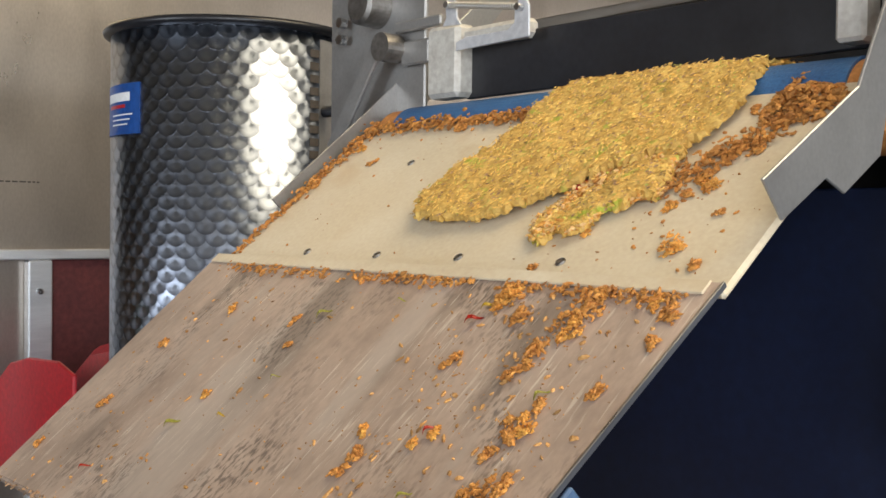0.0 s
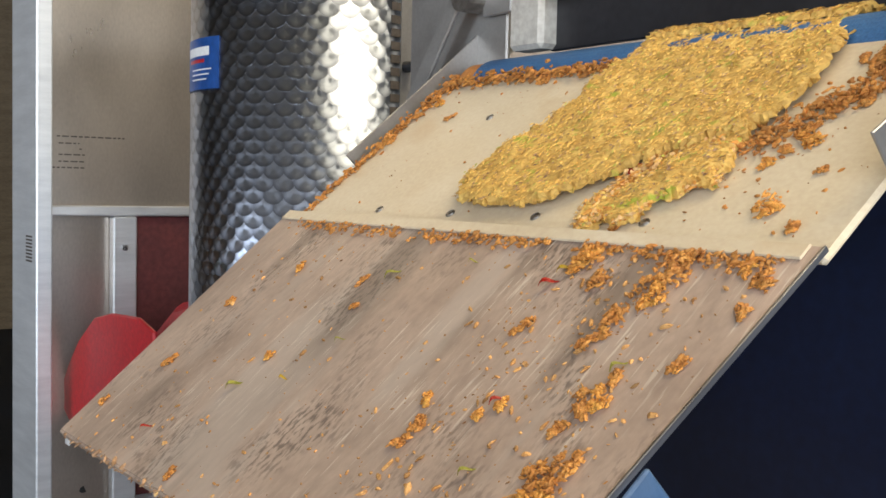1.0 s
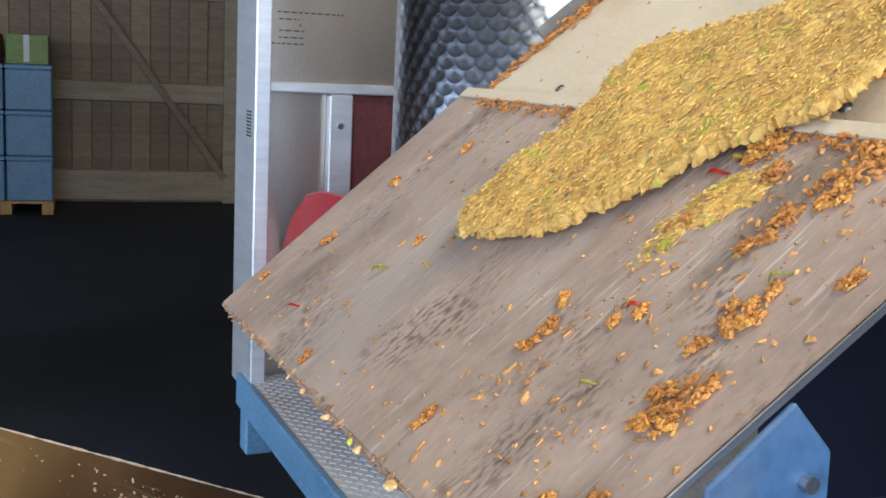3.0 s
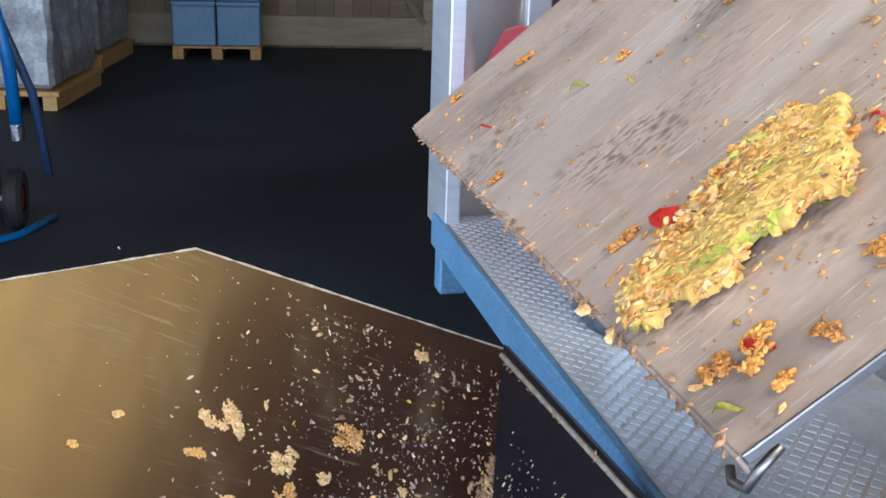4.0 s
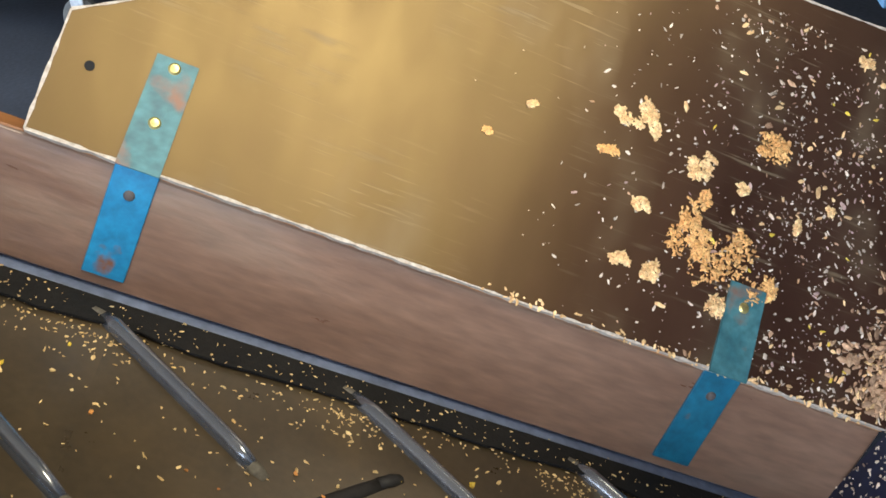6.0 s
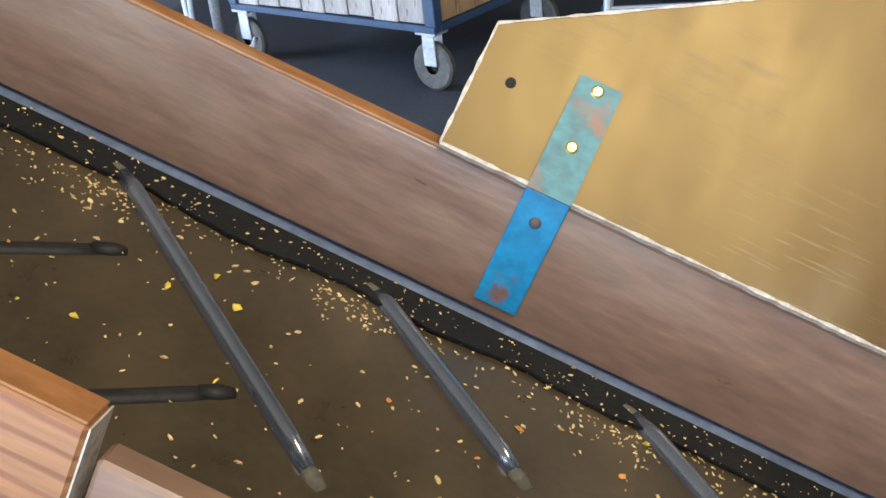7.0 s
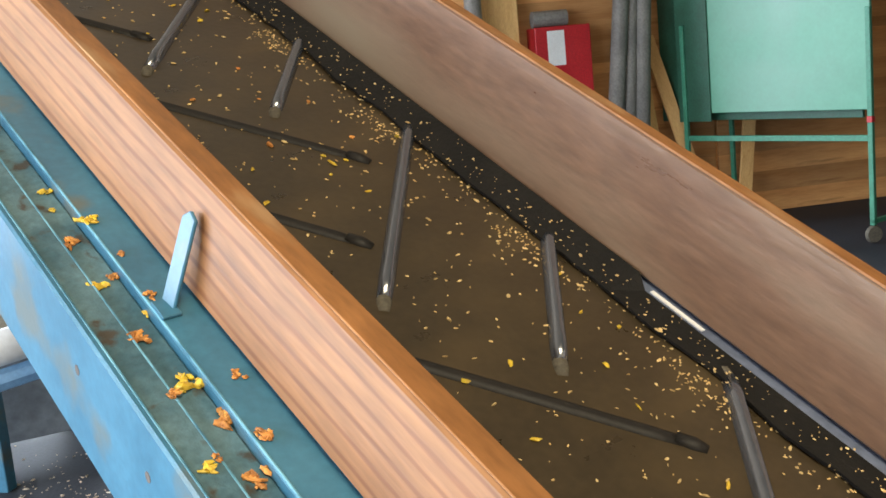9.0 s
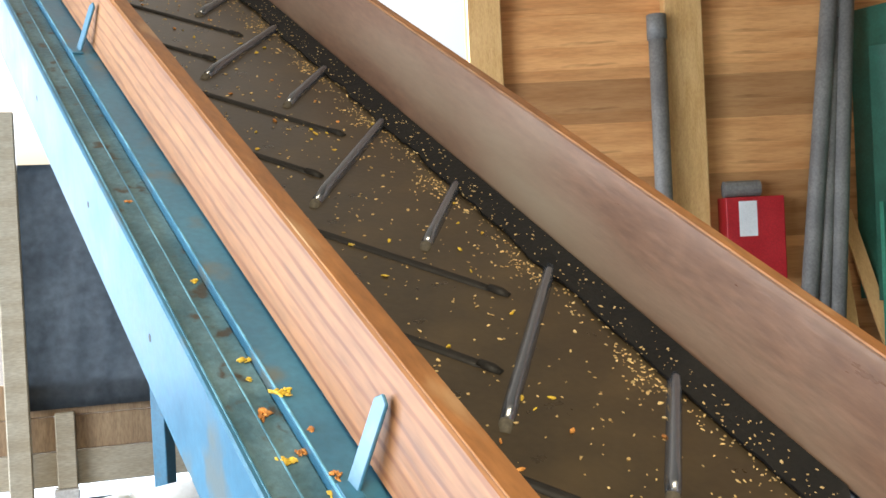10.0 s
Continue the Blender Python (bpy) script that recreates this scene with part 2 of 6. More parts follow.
M_FOLIAGE = mat("garden_foliage", (0.10, 0.13, 0.025), (0.05, 0.08, 0.015), 0.7, scale=20, fine=90, rand=0.4, isl=True)

M_STUD = mat("tread_stud", (0.80, 0.83, 0.88), (0.70, 0.72, 0.76), 0.34, 0.2, scale=20, fine=120, bump=0.02)
M_REDDULL = mat("dull_red_panel", (0.15, 0.035, 0.035), (0.10, 0.025, 0.028), 0.7, scale=5, fine=60)
M_WHITEBLOCK = mat("white_plastic_block", (0.56, 0.53, 0.48), (0.52, 0.49, 0.44), 0.45, scale=12, fine=90)
M_WHITEMETAL = mat("pale_metal_lug", (0.70, 0.70, 0.72), (0.6, 0.6, 0.62), 0.4, 0.3, scale=20, fine=90)
M_STEELDARK = mat("dull_steel", (0.35, 0.33, 0.31), (0.26, 0.24, 0.22), 0.45, 1.0, scale=20, fine=90)
M_CHANNEL = mat("grey_blue_channel", (0.14, 0.17, 0.25), (0.10, 0.12, 0.18), 0.45, scale=9, fine=80)
M_LEMON = mat("yellow_fruit", (0.66, 0.48, 0.04), (0.55, 0.36, 0.03), 0.5, scale=40, fine=160, rand=0.2, isl=True)
M_DUST = mat("dusty_rubber", (0.13, 0.115, 0.085), (0.07, 0.062, 0.048), 0.8, scale=60, fine=200)
M_STRAP_TEAL = mat("teal_lower_strap", (0.012, 0.11, 0.17), (0.01, 0.08, 0.13), 0.45, scale=14, fine=90, spots=((0.12, 0.06, 0.03), 14, 0.66, 0.72))
M_CRUMB_BRIGHT = mat("bright_pomace", (0.68, 0.34, 0.07), (0.52, 0.20, 0.03), 0.65, scale=60, fine=250, bump=0.7, rand=0.3, isl=True)
M_CRUMB_FRESH = mat("fresh_pomace", (0.76, 0.44, 0.15), (0.58, 0.28, 0.075), 0.65, scale=60, fine=250, bump=0.7, rand=0.3, isl=True)
M_FLECK = mat("dried_fleck", (0.60, 0.50, 0.37), (0.42, 0.31, 0.21), 0.8, scale=60, fine=250, rand=0.5, isl=True)
M_HEAP = mat("old_pomace", (0.46, 0.29, 0.16), (0.28, 0.15, 0.075), 0.8, scale=60, fine=250, rand=0.4, isl=True)
M_FLAKE = mat("pomace_flake", (0.80, 0.54, 0.15), (0.60, 0.34, 0.065), 0.7, scale=60, fine=250, rand=0.32, isl=True)
M_CARDBOARD = mat("cardboard", (0.30, 0.19, 0.10), (0.24, 0.15, 0.08), 0.85, scale=6, fine=60)
M_GREENLIGHT = mat("pale_green_card", (0.32, 0.42, 0.16), (0.24, 0.33, 0.12), 0.8, scale=8, fine=60)
M_SLATWARM = mat("warm_slats", (0.36, 0.24, 0.13), (0.22, 0.13, 0.065), 0.75, scale=6, fine=60, stretch=(3, 3, 0.6), rand=0.15)
M_WHEEL = mat("grey_castor_tyre", (0.075, 0.075, 0.068), (0.040, 0.040, 0.036), 0.6, scale=20, fine=90)
M_PALEHOSE = mat("pale_hose", (0.55, 0.60, 0.65), (0.46, 0.50, 0.55), 0.4, scale=20, fine=90)
M_GREENFRAME = mat("green_frame", (0.05, 0.24, 0.15), (0.035, 0.18, 0.11), 0.45, scale=9, fine=60)
M_HOSEDARK = mat("dark_blue_hose", (0.05, 0.09, 0.22), (0.035, 0.07, 0.17), 0.45, scale=20, fine=90)


def grain_material():
    """Sawn pine with long dark growth lines."""
    m = mat("grained_pine", (0.285, 0.133, 0.047), (0.215, 0.091, 0.030), 0.52, scale=3, fine=60, stretch=(0.25, 2, 2), bump=0.12)
    n, l = m.node_tree.nodes, m.node_tree.links
    b = n["Principled BSDF"]
    old = b.inputs["Base Color"].links[0].from_socket
    co = n.new("ShaderNodeTexCoord")
    mp = n.new("ShaderNodeMapping")
    mp.inputs["Scale"].default_value = (0.10, 1, 1)
    l.new(co.outputs["Object"], mp.inputs[0])
    wv = n.new("ShaderNodeTexWave")
    wv.wave_type, wv.bands_direction = "BANDS", "Z"
    wv.inputs["Scale"].default_value, wv.inputs["Distortion"].default_value = 16, 2.2
    wv.inputs["Detail"].default_value, wv.inputs["Detail Scale"].default_value = 2.5, 3
    l.new(mp.outputs[0], wv.inputs[0])
    r = n.new("ShaderNodeValToRGB")
    r.color_ramp.elements[0].position, r.color_ramp.elements[1].position = 0.03, 0.28
    r.color_ramp.elements[0].color, r.color_ramp.elements[1].color = (0.70, 0.58, 0.48, 1), (1, 1, 1, 1)
    l.new(wv.outputs[0], r.inputs[0])
    mx = n.new("ShaderNodeMix")
    mx.data_type, mx.blend_type = "RGBA", "MULTIPLY"
    mx.inputs[0].default_value = 1
    l.new(old, mx.inputs[6])
    l.new(r.outputs[0], mx.inputs[7])
    l.new(mx.outputs[2], b.inputs["Base Color"])
    return m


M_GRAIN = grain_material()


def swirl_material(radius, cell):
    """Steel polished in overlapping discs: the brush lines run round each disc's centre."""
    m = bpy.data.materials.new("swirl_polished_steel")
    m.use_nodes = True
    n, l = m.node_tree.nodes, m.node_tree.links
    b = n["Principled BSDF"]

    def calc(op, a, c=None):
        q = n.new("ShaderNodeMath")
        q.operation = op
        for i, v in enumerate((a, c)):
            if v is None:
                continue
            if isinstance(v, (int, float)):
                q.inputs[i].default_value = v
            else:
                l.new(v, q.inputs[i])
        return q.outputs[0]

    co = n.new("ShaderNodeTexCoord")
    sp = n.new("ShaderNodeSeparateXYZ")
    l.new(co.outputs["Object"], sp.inputs[0])
    th = calc("ARCTAN2", sp.outputs[1], sp.outputs[0])
    u = calc("MULTIPLY", th, radius / cell)
    v = calc("MULTIPLY", sp.outputs[2], 1.7 / cell)

    def disc(lift):
        """Offsets from the centre of the disc in the row that lies lift rows up."""
        row = calc("ADD", calc("FLOOR", v), lift)
        shift = calc("MULTIPLY", row, 0.5)
        a = calc("SUBTRACT", calc("FRACT", calc("ADD", u, shift)), 0.5)
        c = calc("MULTIPLY", calc("SUBTRACT", v, row), 1 / 1.7)
        return a, c, calc("SQRT", calc("ADD", calc("MULTIPLY", a, a), calc("MULTIPLY", c, c)))

    def pick(mask, a, c):
        return calc("ADD", calc("MULTIPLY", mask, a), calc("MULTIPLY", calc("SUBTRACT", 1, mask), c))

    a0, c0, d0 = disc(0)
    a1, c1, d1 = disc(1)
    a2, c2, d2 = disc(2)
    m1, m2 = calc("LESS_THAN", d1, 0.56), calc("LESS_THAN", d2, 0.56)
    du = pick(m2, a2, pick(m1, a1, a0))
    dv = pick(m2, c2, pick(m1, c1, c0))
    ct, st = calc("COSINE", th), calc("SINE", th)
    tx = calc("MULTIPLY", calc("MULTIPLY", st, -1), calc("MULTIPLY", dv, -1))
    ty = calc("MULTIPLY", ct, calc("MULTIPLY", dv, -1))
    cb = n.new("ShaderNodeCombineXYZ")
    for i, q in enumerate((tx, ty, du)):
        l.new(q, cb.inputs[i])
    vt = n.new("ShaderNodeVectorTransform")
    vt.vector_type, vt.convert_from, vt.convert_to = "VECTOR", "OBJECT", "WORLD"
    l.new(cb.outputs[0], vt.inputs[0])
    nm = n.new("ShaderNodeVectorMath")
    nm.operation = "NORMALIZE"
    l.new(vt.outputs[0], nm.inputs[0])
    l.new(nm.outputs[0], b.inputs["Tangent"])
    b.inputs["Anisotropic"].default_value = 0.55
    b.inputs["Metallic"].default_value = 1.0
    b.inputs["Roughness"].default_value = 0.29
    t = n.new("ShaderNodeTexNoise")
    t.inputs["Scale"].default_value = 40
    l.new(co.outputs["Object"], t.inputs["Vector"])
    dist = calc("SQRT", calc("ADD", calc("MULTIPLY", du, du), calc("MULTIPLY", dv, dv)))
    r = n.new("ShaderNodeValToRGB")
    r.color_ramp.elements[0].color, r.color_ramp.elements[1].color = (0.32, 0.36, 0.44, 1), (0.18, 0.20, 0.25, 1)
    r.color_ramp.elements[0].position, r.color_ramp.elements[1].position = 0.38, 0.60
    l.new(calc("ADD", dist, calc("MULTIPLY", t.outputs[0], 0.12)), r.inputs[0])
    l.new(r.outputs[0], b.inputs["Base Color"])
    bp = n.new("ShaderNodeBump")
    bp.inputs["Strength"].default_value, bp.inputs["Distance"].default_value = 0.5, 0.0035
    l.new(dist, bp.inputs["Height"])
    l.new(bp.outputs[0], b.inputs["Normal"])
    return m


M_SWIRL = swirl_material(0.288, 0.046)


M_PLATE = mat("satin_steel_plate", (0.46, 0.45, 0.44), (0.36, 0.35, 0.34), 0.42, 0.7, scale=6, fine=160, bump=0.02, grain=0.12)
M_TREAD = mat("tread_plate_metal", (0.82, 0.82, 0.82), (0.68, 0.69, 0.71), 0.45, 0.0, scale=12, fine=90, bump=0.05, spots=((0.62, 0.54, 0.43), 4, 0.52, 0.7))
M_CRUMB_MIX = mat("mixed_crumb", (0.60, 0.34, 0.12), (0.40, 0.18, 0.05), 0.7, scale=60, fine=250, bump=0.7, rand=0.5, isl=True)


M_END = mat("dark_film_plywood", (0.018, 0.017, 0.024), (0.012, 0.011, 0.016), 0.35, scale=5, fine=40, bump=0.05, spots=((0.035, 0.025, 0.022), 4, 0.5, 0.8))
M_PINKHEAP = mat("pinkish_pomace", (0.44, 0.30, 0.24), (0.30, 0.18, 0.14), 0.8, scale=60, fine=250, rand=0.4, isl=True)


def chute_material():
    """Worn sheet steel: warm smudges, fine pale scratches down the slope and dark gritty patches."""
    m = mat("worn_chute_steel", (0.58, 0.445, 0.36), (0.40, 0.30, 0.24), 0.40, 0.2, scale=5.5, fine=70, stretch=(1.6, 0.8, 1), bump=0.03, contrast=(0.34, 0.66), grain=0.22)
    n, l = m.node_tree.nodes, m.node_tree.links
    b = n["Principled BSDF"]
    out = b.inputs["Base Color"].links[0].from_socket
    co = n.new("ShaderNodeTexCoord")

    def field(stretch, scale, lo, hi, angle=0.0, detail=4):
        mp = n.new("ShaderNodeMapping")
        mp.inputs["Scale"].default_value = stretch
        mp.inputs["Rotation"].default_value = (0, 0, radians(angle))
        l.new(co.outputs["Object"], mp.inputs[0])
        t = n.new("ShaderNodeTexNoise")
        t.inputs["Scale"].default_value, t.inputs["Detail"].default_value = scale, detail
        l.new(mp.outputs[0], t.inputs["Vector"])
        r = n.new("ShaderNodeMapRange")
        r.inputs[1].default_value, r.inputs[2].default_value = lo, hi
        l.new(t.outputs[0], r.inputs[0])
        return r.outputs[0]

    def both(a, c):
        q = n.new("ShaderNodeMath")
        q.operation = "MULTIPLY"
        l.new(a, q.inputs[0])
        l.new(c, q.inputs[1])
        return q.outputs[0]

    def lay(mask, colour, amount):
        nonlocal out
        q = n.new("ShaderNodeMath")
        q.operation = "MULTIPLY"
        l.new(mask, q.inputs[0])
        q.inputs[1].default_value = amount
        mx = n.new("ShaderNodeMix")
        mx.data_type = "RGBA"
        l.new(q.outputs[0], mx.inputs[0])
        l.new(out, mx.inputs[6])
        mx.inputs[7].default_value = (*colour, 1)
        out = mx.outputs[2]

    # broad pale and dark wiped bands down the slope
    lay(field((4.5, 0.7, 1), 2.2, 0.54, 0.62, 4), (0.53, 0.45, 0.39), 0.55)
    lay(field((3.5, 0.8, 1), 2.6, 0.55, 0.68, -5), (0.23, 0.18, 0.145), 0.75)
    # gritty dark patches
    lay(both(field((1, 0.7, 1), 6, 0.52, 0.62), field((2.2, 0.8, 1), 90, 0.48, 0.62, 0, 2)), (0.13, 0.10, 0.085), 0.75)
    # fine pale scratches
    lay(both(field((1, 0.6, 1), 5, 0.45, 0.58), field((6, 0.45, 1), 34, 0.60, 0.68, 6, 3)), (0.72, 0.63, 0.53), 0.9)
    lay(both(field((1, 1, 1), 3.7, 0.48, 0.6), field((7, 0.5, 1), 45, 0.62, 0.68, -14, 3)), (0.70, 0.61, 0.51), 0.8)
    l.new(out, b.inputs["Base Color"])
    return m


M_CHUTE = chute_material()

M_BELTCRUMB = mat("dry_belt_crumb", (0.66, 0.50, 0.24), (0.50, 0.33, 0.12), 0.75, scale=60, fine=250, rand=0.35, isl=True)
M_SUPPORT = mat("dull_blue_plate", (0.06, 0.125, 0.24), (0.045, 0.095, 0.19), 0.45, scale=8, fine=80, spots=((0.12, 0.15, 0.20), 6, 0.55, 0.75))

# ---- helpers for parts ----


def thing(name, m, label, category, group="", kind=""):
    ob = new(name)
    ob.empty_display_size = 0.1
    ob.matrix_world = m
    return tagged(ob, label, category, group, kind)


def mesh_of(name, bm, material, smooth=False):
    me = bpy.data.meshes.new(name)
    bmesh.ops.recalc_face_normals(bm, faces=bm.faces)
    bm.to_mesh(me)
    bm.free()
    me.materials.append(material)
    if smooth:
        for p in me.polygons:
            p.use_smooth = True
    return me


def part(name, bm, material, parent, label="", smooth=False, m=None):
    ob = new(name, mesh_of(name, bm, material, smooth))
    ob.parent = parent
    if m is not None:
        ob.matrix_basis = m
    return tagged(ob, label)


def piece(name, me, parent, m):
    ob = new(name, me)
    ob.parent = parent
    ob.matrix_basis = m
    return ob


def whole(name, bm, material, m, label, category="", group="", kind="", smooth=False):
    ob = new(name, mesh_of(name, bm, material, smooth))
    ob.matrix_world = m
    return tagged(ob, label, category, group, kind)


def box(bm, a, b, bevel=0.0, m=None, segments=1):
    """A box from corner a to corner b, with bevelled edges."""
    a, b = Vector(a), Vector(b)
    mid, size = (a + b) / 2, b - a
    res = bmesh.ops.create_cube(bm, size=1, matrix=Matrix.Translation(mid) @ Matrix.Diagonal((*[abs(v) for v in size], 1)))
    vs = res["verts"]
    if bevel:
        es = list({e for v in vs for e in v.link_edges})
        out = bmesh.ops.bevel(bm, geom=es, offset=bevel, segments=segments, affect="EDGES", profile=0.5)
        vs = list({v for f in out["faces"] for v in f.verts} | {v for v in vs if v.is_valid})
    if m is not None:
        bmesh.ops.transform(bm, matrix=m, verts=vs)
    return bm


def boxes(*args, bevel=0.0):
    bm = bmesh.new()
    for a, b in args:
        box(bm, a, b, bevel)
    return bm


def tube(bm, points, radius, sides=10, closed=False, taper=None):
    """A round bar along points."""
    pts = [Vector(p) for p in points]
    rings = []
    n = len(pts)
    ref = None
    for i, p in enumerate(pts):
        d = (pts[(i + 1) % n] - pts[i - 1]) if closed else (pts[min(i + 1, n - 1)] - pts[max(i - 1, 0)])
        d.normalize()
        if ref is None:
            ref = d.orthogonal().normalized()
        side = (ref - d * ref.dot(d)).normalized()
        ref = side
        up = d.cross(side)
        r = radius if taper is None else radius * taper[i]
        rings.append([bm.verts.new(p + (side * math.cos(a) + up * math.sin(a)) * r) for a in [2 * math.pi * k / sides for k in range(sides)]])
    for i in range(n if closed else n - 1):
        r1, r2 = rings[i], rings[(i + 1) % n]
        for k in range(sides):
            bm.faces.new((r1[k], r1[(k + 1) % sides], r2[(k + 1) % sides], r2[k]))
    if not closed:
        bm.faces.new(rings[0])
        bm.faces.new(rings[-1])
    return bm


def rod(points, radius, sides=10, closed=False):
    return tube(bmesh.new(), points, radius, sides, closed)


def slab(outline, thickness, bevel=0.0, bm=None, m=None):
    """A plate: outline in x, y, from z 0 down to -thickness."""
    own = bm if bm is not None else bmesh.new()
    vs = [own.verts.new((*p, 0)) for p in outline]
    f = own.faces.new(vs)
    f.normal_update()
    if f.normal.z < 0:
        f.normal_flip()
    ext = bmesh.ops.extrude_face_region(own, geom=[f])
    nv = [v for v in ext["geom"] if isinstance(v, bmesh.types.BMVert)]
    bmesh.ops.translate(own, verts=nv, vec=(0, 0, -thickness))
    allv = vs + nv
    if bevel:
        es = list({e for v in allv for e in v.link_edges})
        out = bmesh.ops.bevel(own, geom=es, offset=bevel, segments=1, affect="EDGES")
        allv = list({v for f2 in out["faces"] for v in f2.verts} | {v for v in allv if v.is_valid})
    if m is not None:
        bmesh.ops.transform(own, matrix=m, verts=allv)
    return own


def lathe(profile, steps=48):
    """A turned body from (radius, z) pairs."""
    bm = bmesh.new()
    rings = [[bm.verts.new((r * math.cos(2 * math.pi * k / steps), r * math.sin(2 * math.pi * k / steps), z)) for k in range(steps)] for r, z in profile]
    for a, b in zip(rings, rings[1:]):
        for k in range(steps):
            bm.faces.new((a[k], a[(k + 1) % steps], b[(k + 1) % steps], b[k]))
    return bm


def axes(origin, ax, ay):
    """A pose from an origin and two directions in the plane."""
    x = Vector(ax).normalized()
    z = x.cross(Vector(ay)).normalized()
    y = z.cross(x)
    return Matrix(((x.x, y.x, z.x, origin[0]), (x.y, y.y, z.y, origin[1]), (x.z, y.z, z.z, origin[2]), (0, 0, 0, 1)))


ball = bmesh.new()
bmesh.ops.create_icosphere(ball, subdivisions=1, radius=1)
ball.verts.index_update()
BALL_V = [tuple(v.co) for v in ball.verts]
BALL_F = [[v.index for v in f.verts] for f in ball.faces]
ball.free()


def crumb(bm, place, size, rng, flat=0.6, m=None):
    """One irregular crumb of pressed fruit."""
    sx, sy, sz = size * rng.uniform(0.7, 1.75), size * rng.uniform(0.4, 0.85), size * flat * rng.uniform(0.5, 1.1)
    rot = Matrix.Rotation(rng.uniform(0, 6.28), 4, "Z") @ Matrix.Rotation(rng.uniform(-0.5, 0.5), 4, "X")
    vs = []
    for x, y, z in BALL_V:
        k = rng.uniform(0.6, 1.35)
        q = rot @ Vector((x * sx * k, y * sy * k, z * sz * k)) + Vector(place)
        vs.append(bm.verts.new(q if m is None else m @ q))
    for f in BALL_F:
        bm.faces.new([vs[i] for i in f])


def crumbs(spots, rng):
    """Many crumbs: (x, y, z, size) each."""
    bm = bmesh.new()
    for x, y, z, s in spots:
        crumb(bm, (x, y, z + s * 0.35), s, rng)
    return bm


def clump(rng, radius, size, count, stretch=(1, 1), tall=0.5):
    """A ragged heap of crumbs round the origin, in a few lobes."""
    bm = bmesh.new()
    lobes = [(0.0, 0.0, 0.55)] + [(rng.uniform(-0.75, 0.75), rng.uniform(-0.75, 0.75), rng.uniform(0.22, 0.5)) for _ in range(4)]
    for _ in range(count):
        lx, ly, lr = rng.choice(lobes)
        a, d = rng.uniform(0, 6.28), lr * math.sqrt(rng.random()) * rng.uniform(0.7, 1.25)
        h = max(0, lr - d) * radius * tall * rng.uniform(0.2, 1.4)
        crumb(bm, ((lx + math.cos(a) * d) * radius * stretch[0], (ly + math.sin(a) * d) * radius * stretch[1], h + size * 0.25), size * rng.uniform(0.45, 1.2), rng)
    return bm


rng = random.Random(1)
# ---- the hall ----
WALL_W, WALL_S, WALL_E, WALL_N, EAVES = -8.15, -5.0, 6.5, 14.0, 4.4
whole("floor", boxes(((WALL_W - 0.2, WALL_S - 0.2, -0.2), (WALL_E + 0.2, WALL_N + 0.2, 0))), M_FLOOR, HALL, "dark worn asphalt hall floor", kind="structure")
whole("ground", boxes(((-400, -400, -0.5), (400, 400, -0.21))), M_GROUND, HALL, "pale gravel yard outside the gates", kind="structure")
# ceiling with an added, unseen skylight opening
X0, X1, Y0, Y1 = SKYLIGHT
whole("ceiling", boxes(((WALL_W - 0.2, WALL_S - 0.2, EAVES), (X0, WALL_N + 0.2, EAVES + 0.2)), ((X1, WALL_S - 0.2, EAVES), (WALL_E + 0.2, WALL_N + 0.2, EAVES + 0.2)), ((X0, WALL_S - 0.2, EAVES), (X1, Y0, EAVES + 0.2)), ((X0, Y1, EAVES), (X1, WALL_N + 0.2, EAVES + 0.2))), M_ROOF, HALL, "dark boarded hall ceiling with an added, unseen skylight opening", kind="structure")
whole("wall_east", boxes(((WALL_E, WALL_S, 0), (WALL_E + 0.2, WALL_N, EAVES))), M_CONCRETE, HALL, "plain plastered hall wall", kind="structure")
whole("wall_south", boxes(((WALL_W, WALL_S - 0.2, 0), (-3.9, WALL_S, EAVES)), ((3.9, WALL_S - 0.2, 0), (WALL_E, WALL_S, EAVES)), ((-3.9, WALL_S - 0.2, 4.2), (3.9, WALL_S, EAVES))), M_CONCRETE, HALL, "plain plastered wall with a wide open gate", kind="structure")
W_JAMB = 0.72
wall_west = thing("wall_west", HALL, "warm brown horizontal pine plank wall", "", kind="structure")
part("backing", boxes(((WALL_W - 0.2, W_JAMB, 0), (WALL_W - 0.03, WALL_N, EAVES)), ((WALL_W - 0.2, WALL_S, 0), (WALL_W - 0.03, -4.0, EAVES)), ((WALL_W - 0.2, -4.0, 3.9), (WALL_W - 0.03, W_JAMB, EAVES))), M_PLANK_WARM, wall_west)
for y0, y1 in ((W_JAMB, W_JAMB + 0.24), (2.13, 2.40)):
    part("timber_post", boxes(((WALL_W, y0, 0), (WALL_W + 0.14, y1, EAVES)), bevel=0.006), M_PINE, wall_west, "pale pine post")
wall_north = thing("wall_north", NORTH, "old vertical board wall with pale cross rails", "", kind="structure")
N_Y = 11.75
part("backing", boxes(((-14, N_Y + 0.02, 0), (8, N_Y + 0.2, EAVES))), M_PLANK_FAR, wall_north)
for z, high in ((0.03, 0.30), (1.03, 0.19), (2.07, 0.12)):
    part("rail", boxes(((-9, N_Y - 0.07, z), (1.42, N_Y - 0.01, z + high)), bevel=0.005), M_PALERAIL, wall_north, "pale pine cross rail")
part("upright", boxes(((1.42, N_Y - 0.072, 0), (1.57, N_Y - 0.012, EAVES)), bevel=0.004), M_PALERAIL, wall_north)
brace = bmesh.new()
box(brace, (-1.08, -0.05, -0.035), (1.08, -0.012, 0.035), 0.004, pose(0.80, N_Y - 0.03, 1.14, 0, 54, 0))
part("brace", brace, M_PLANK_FAR, wall_north)

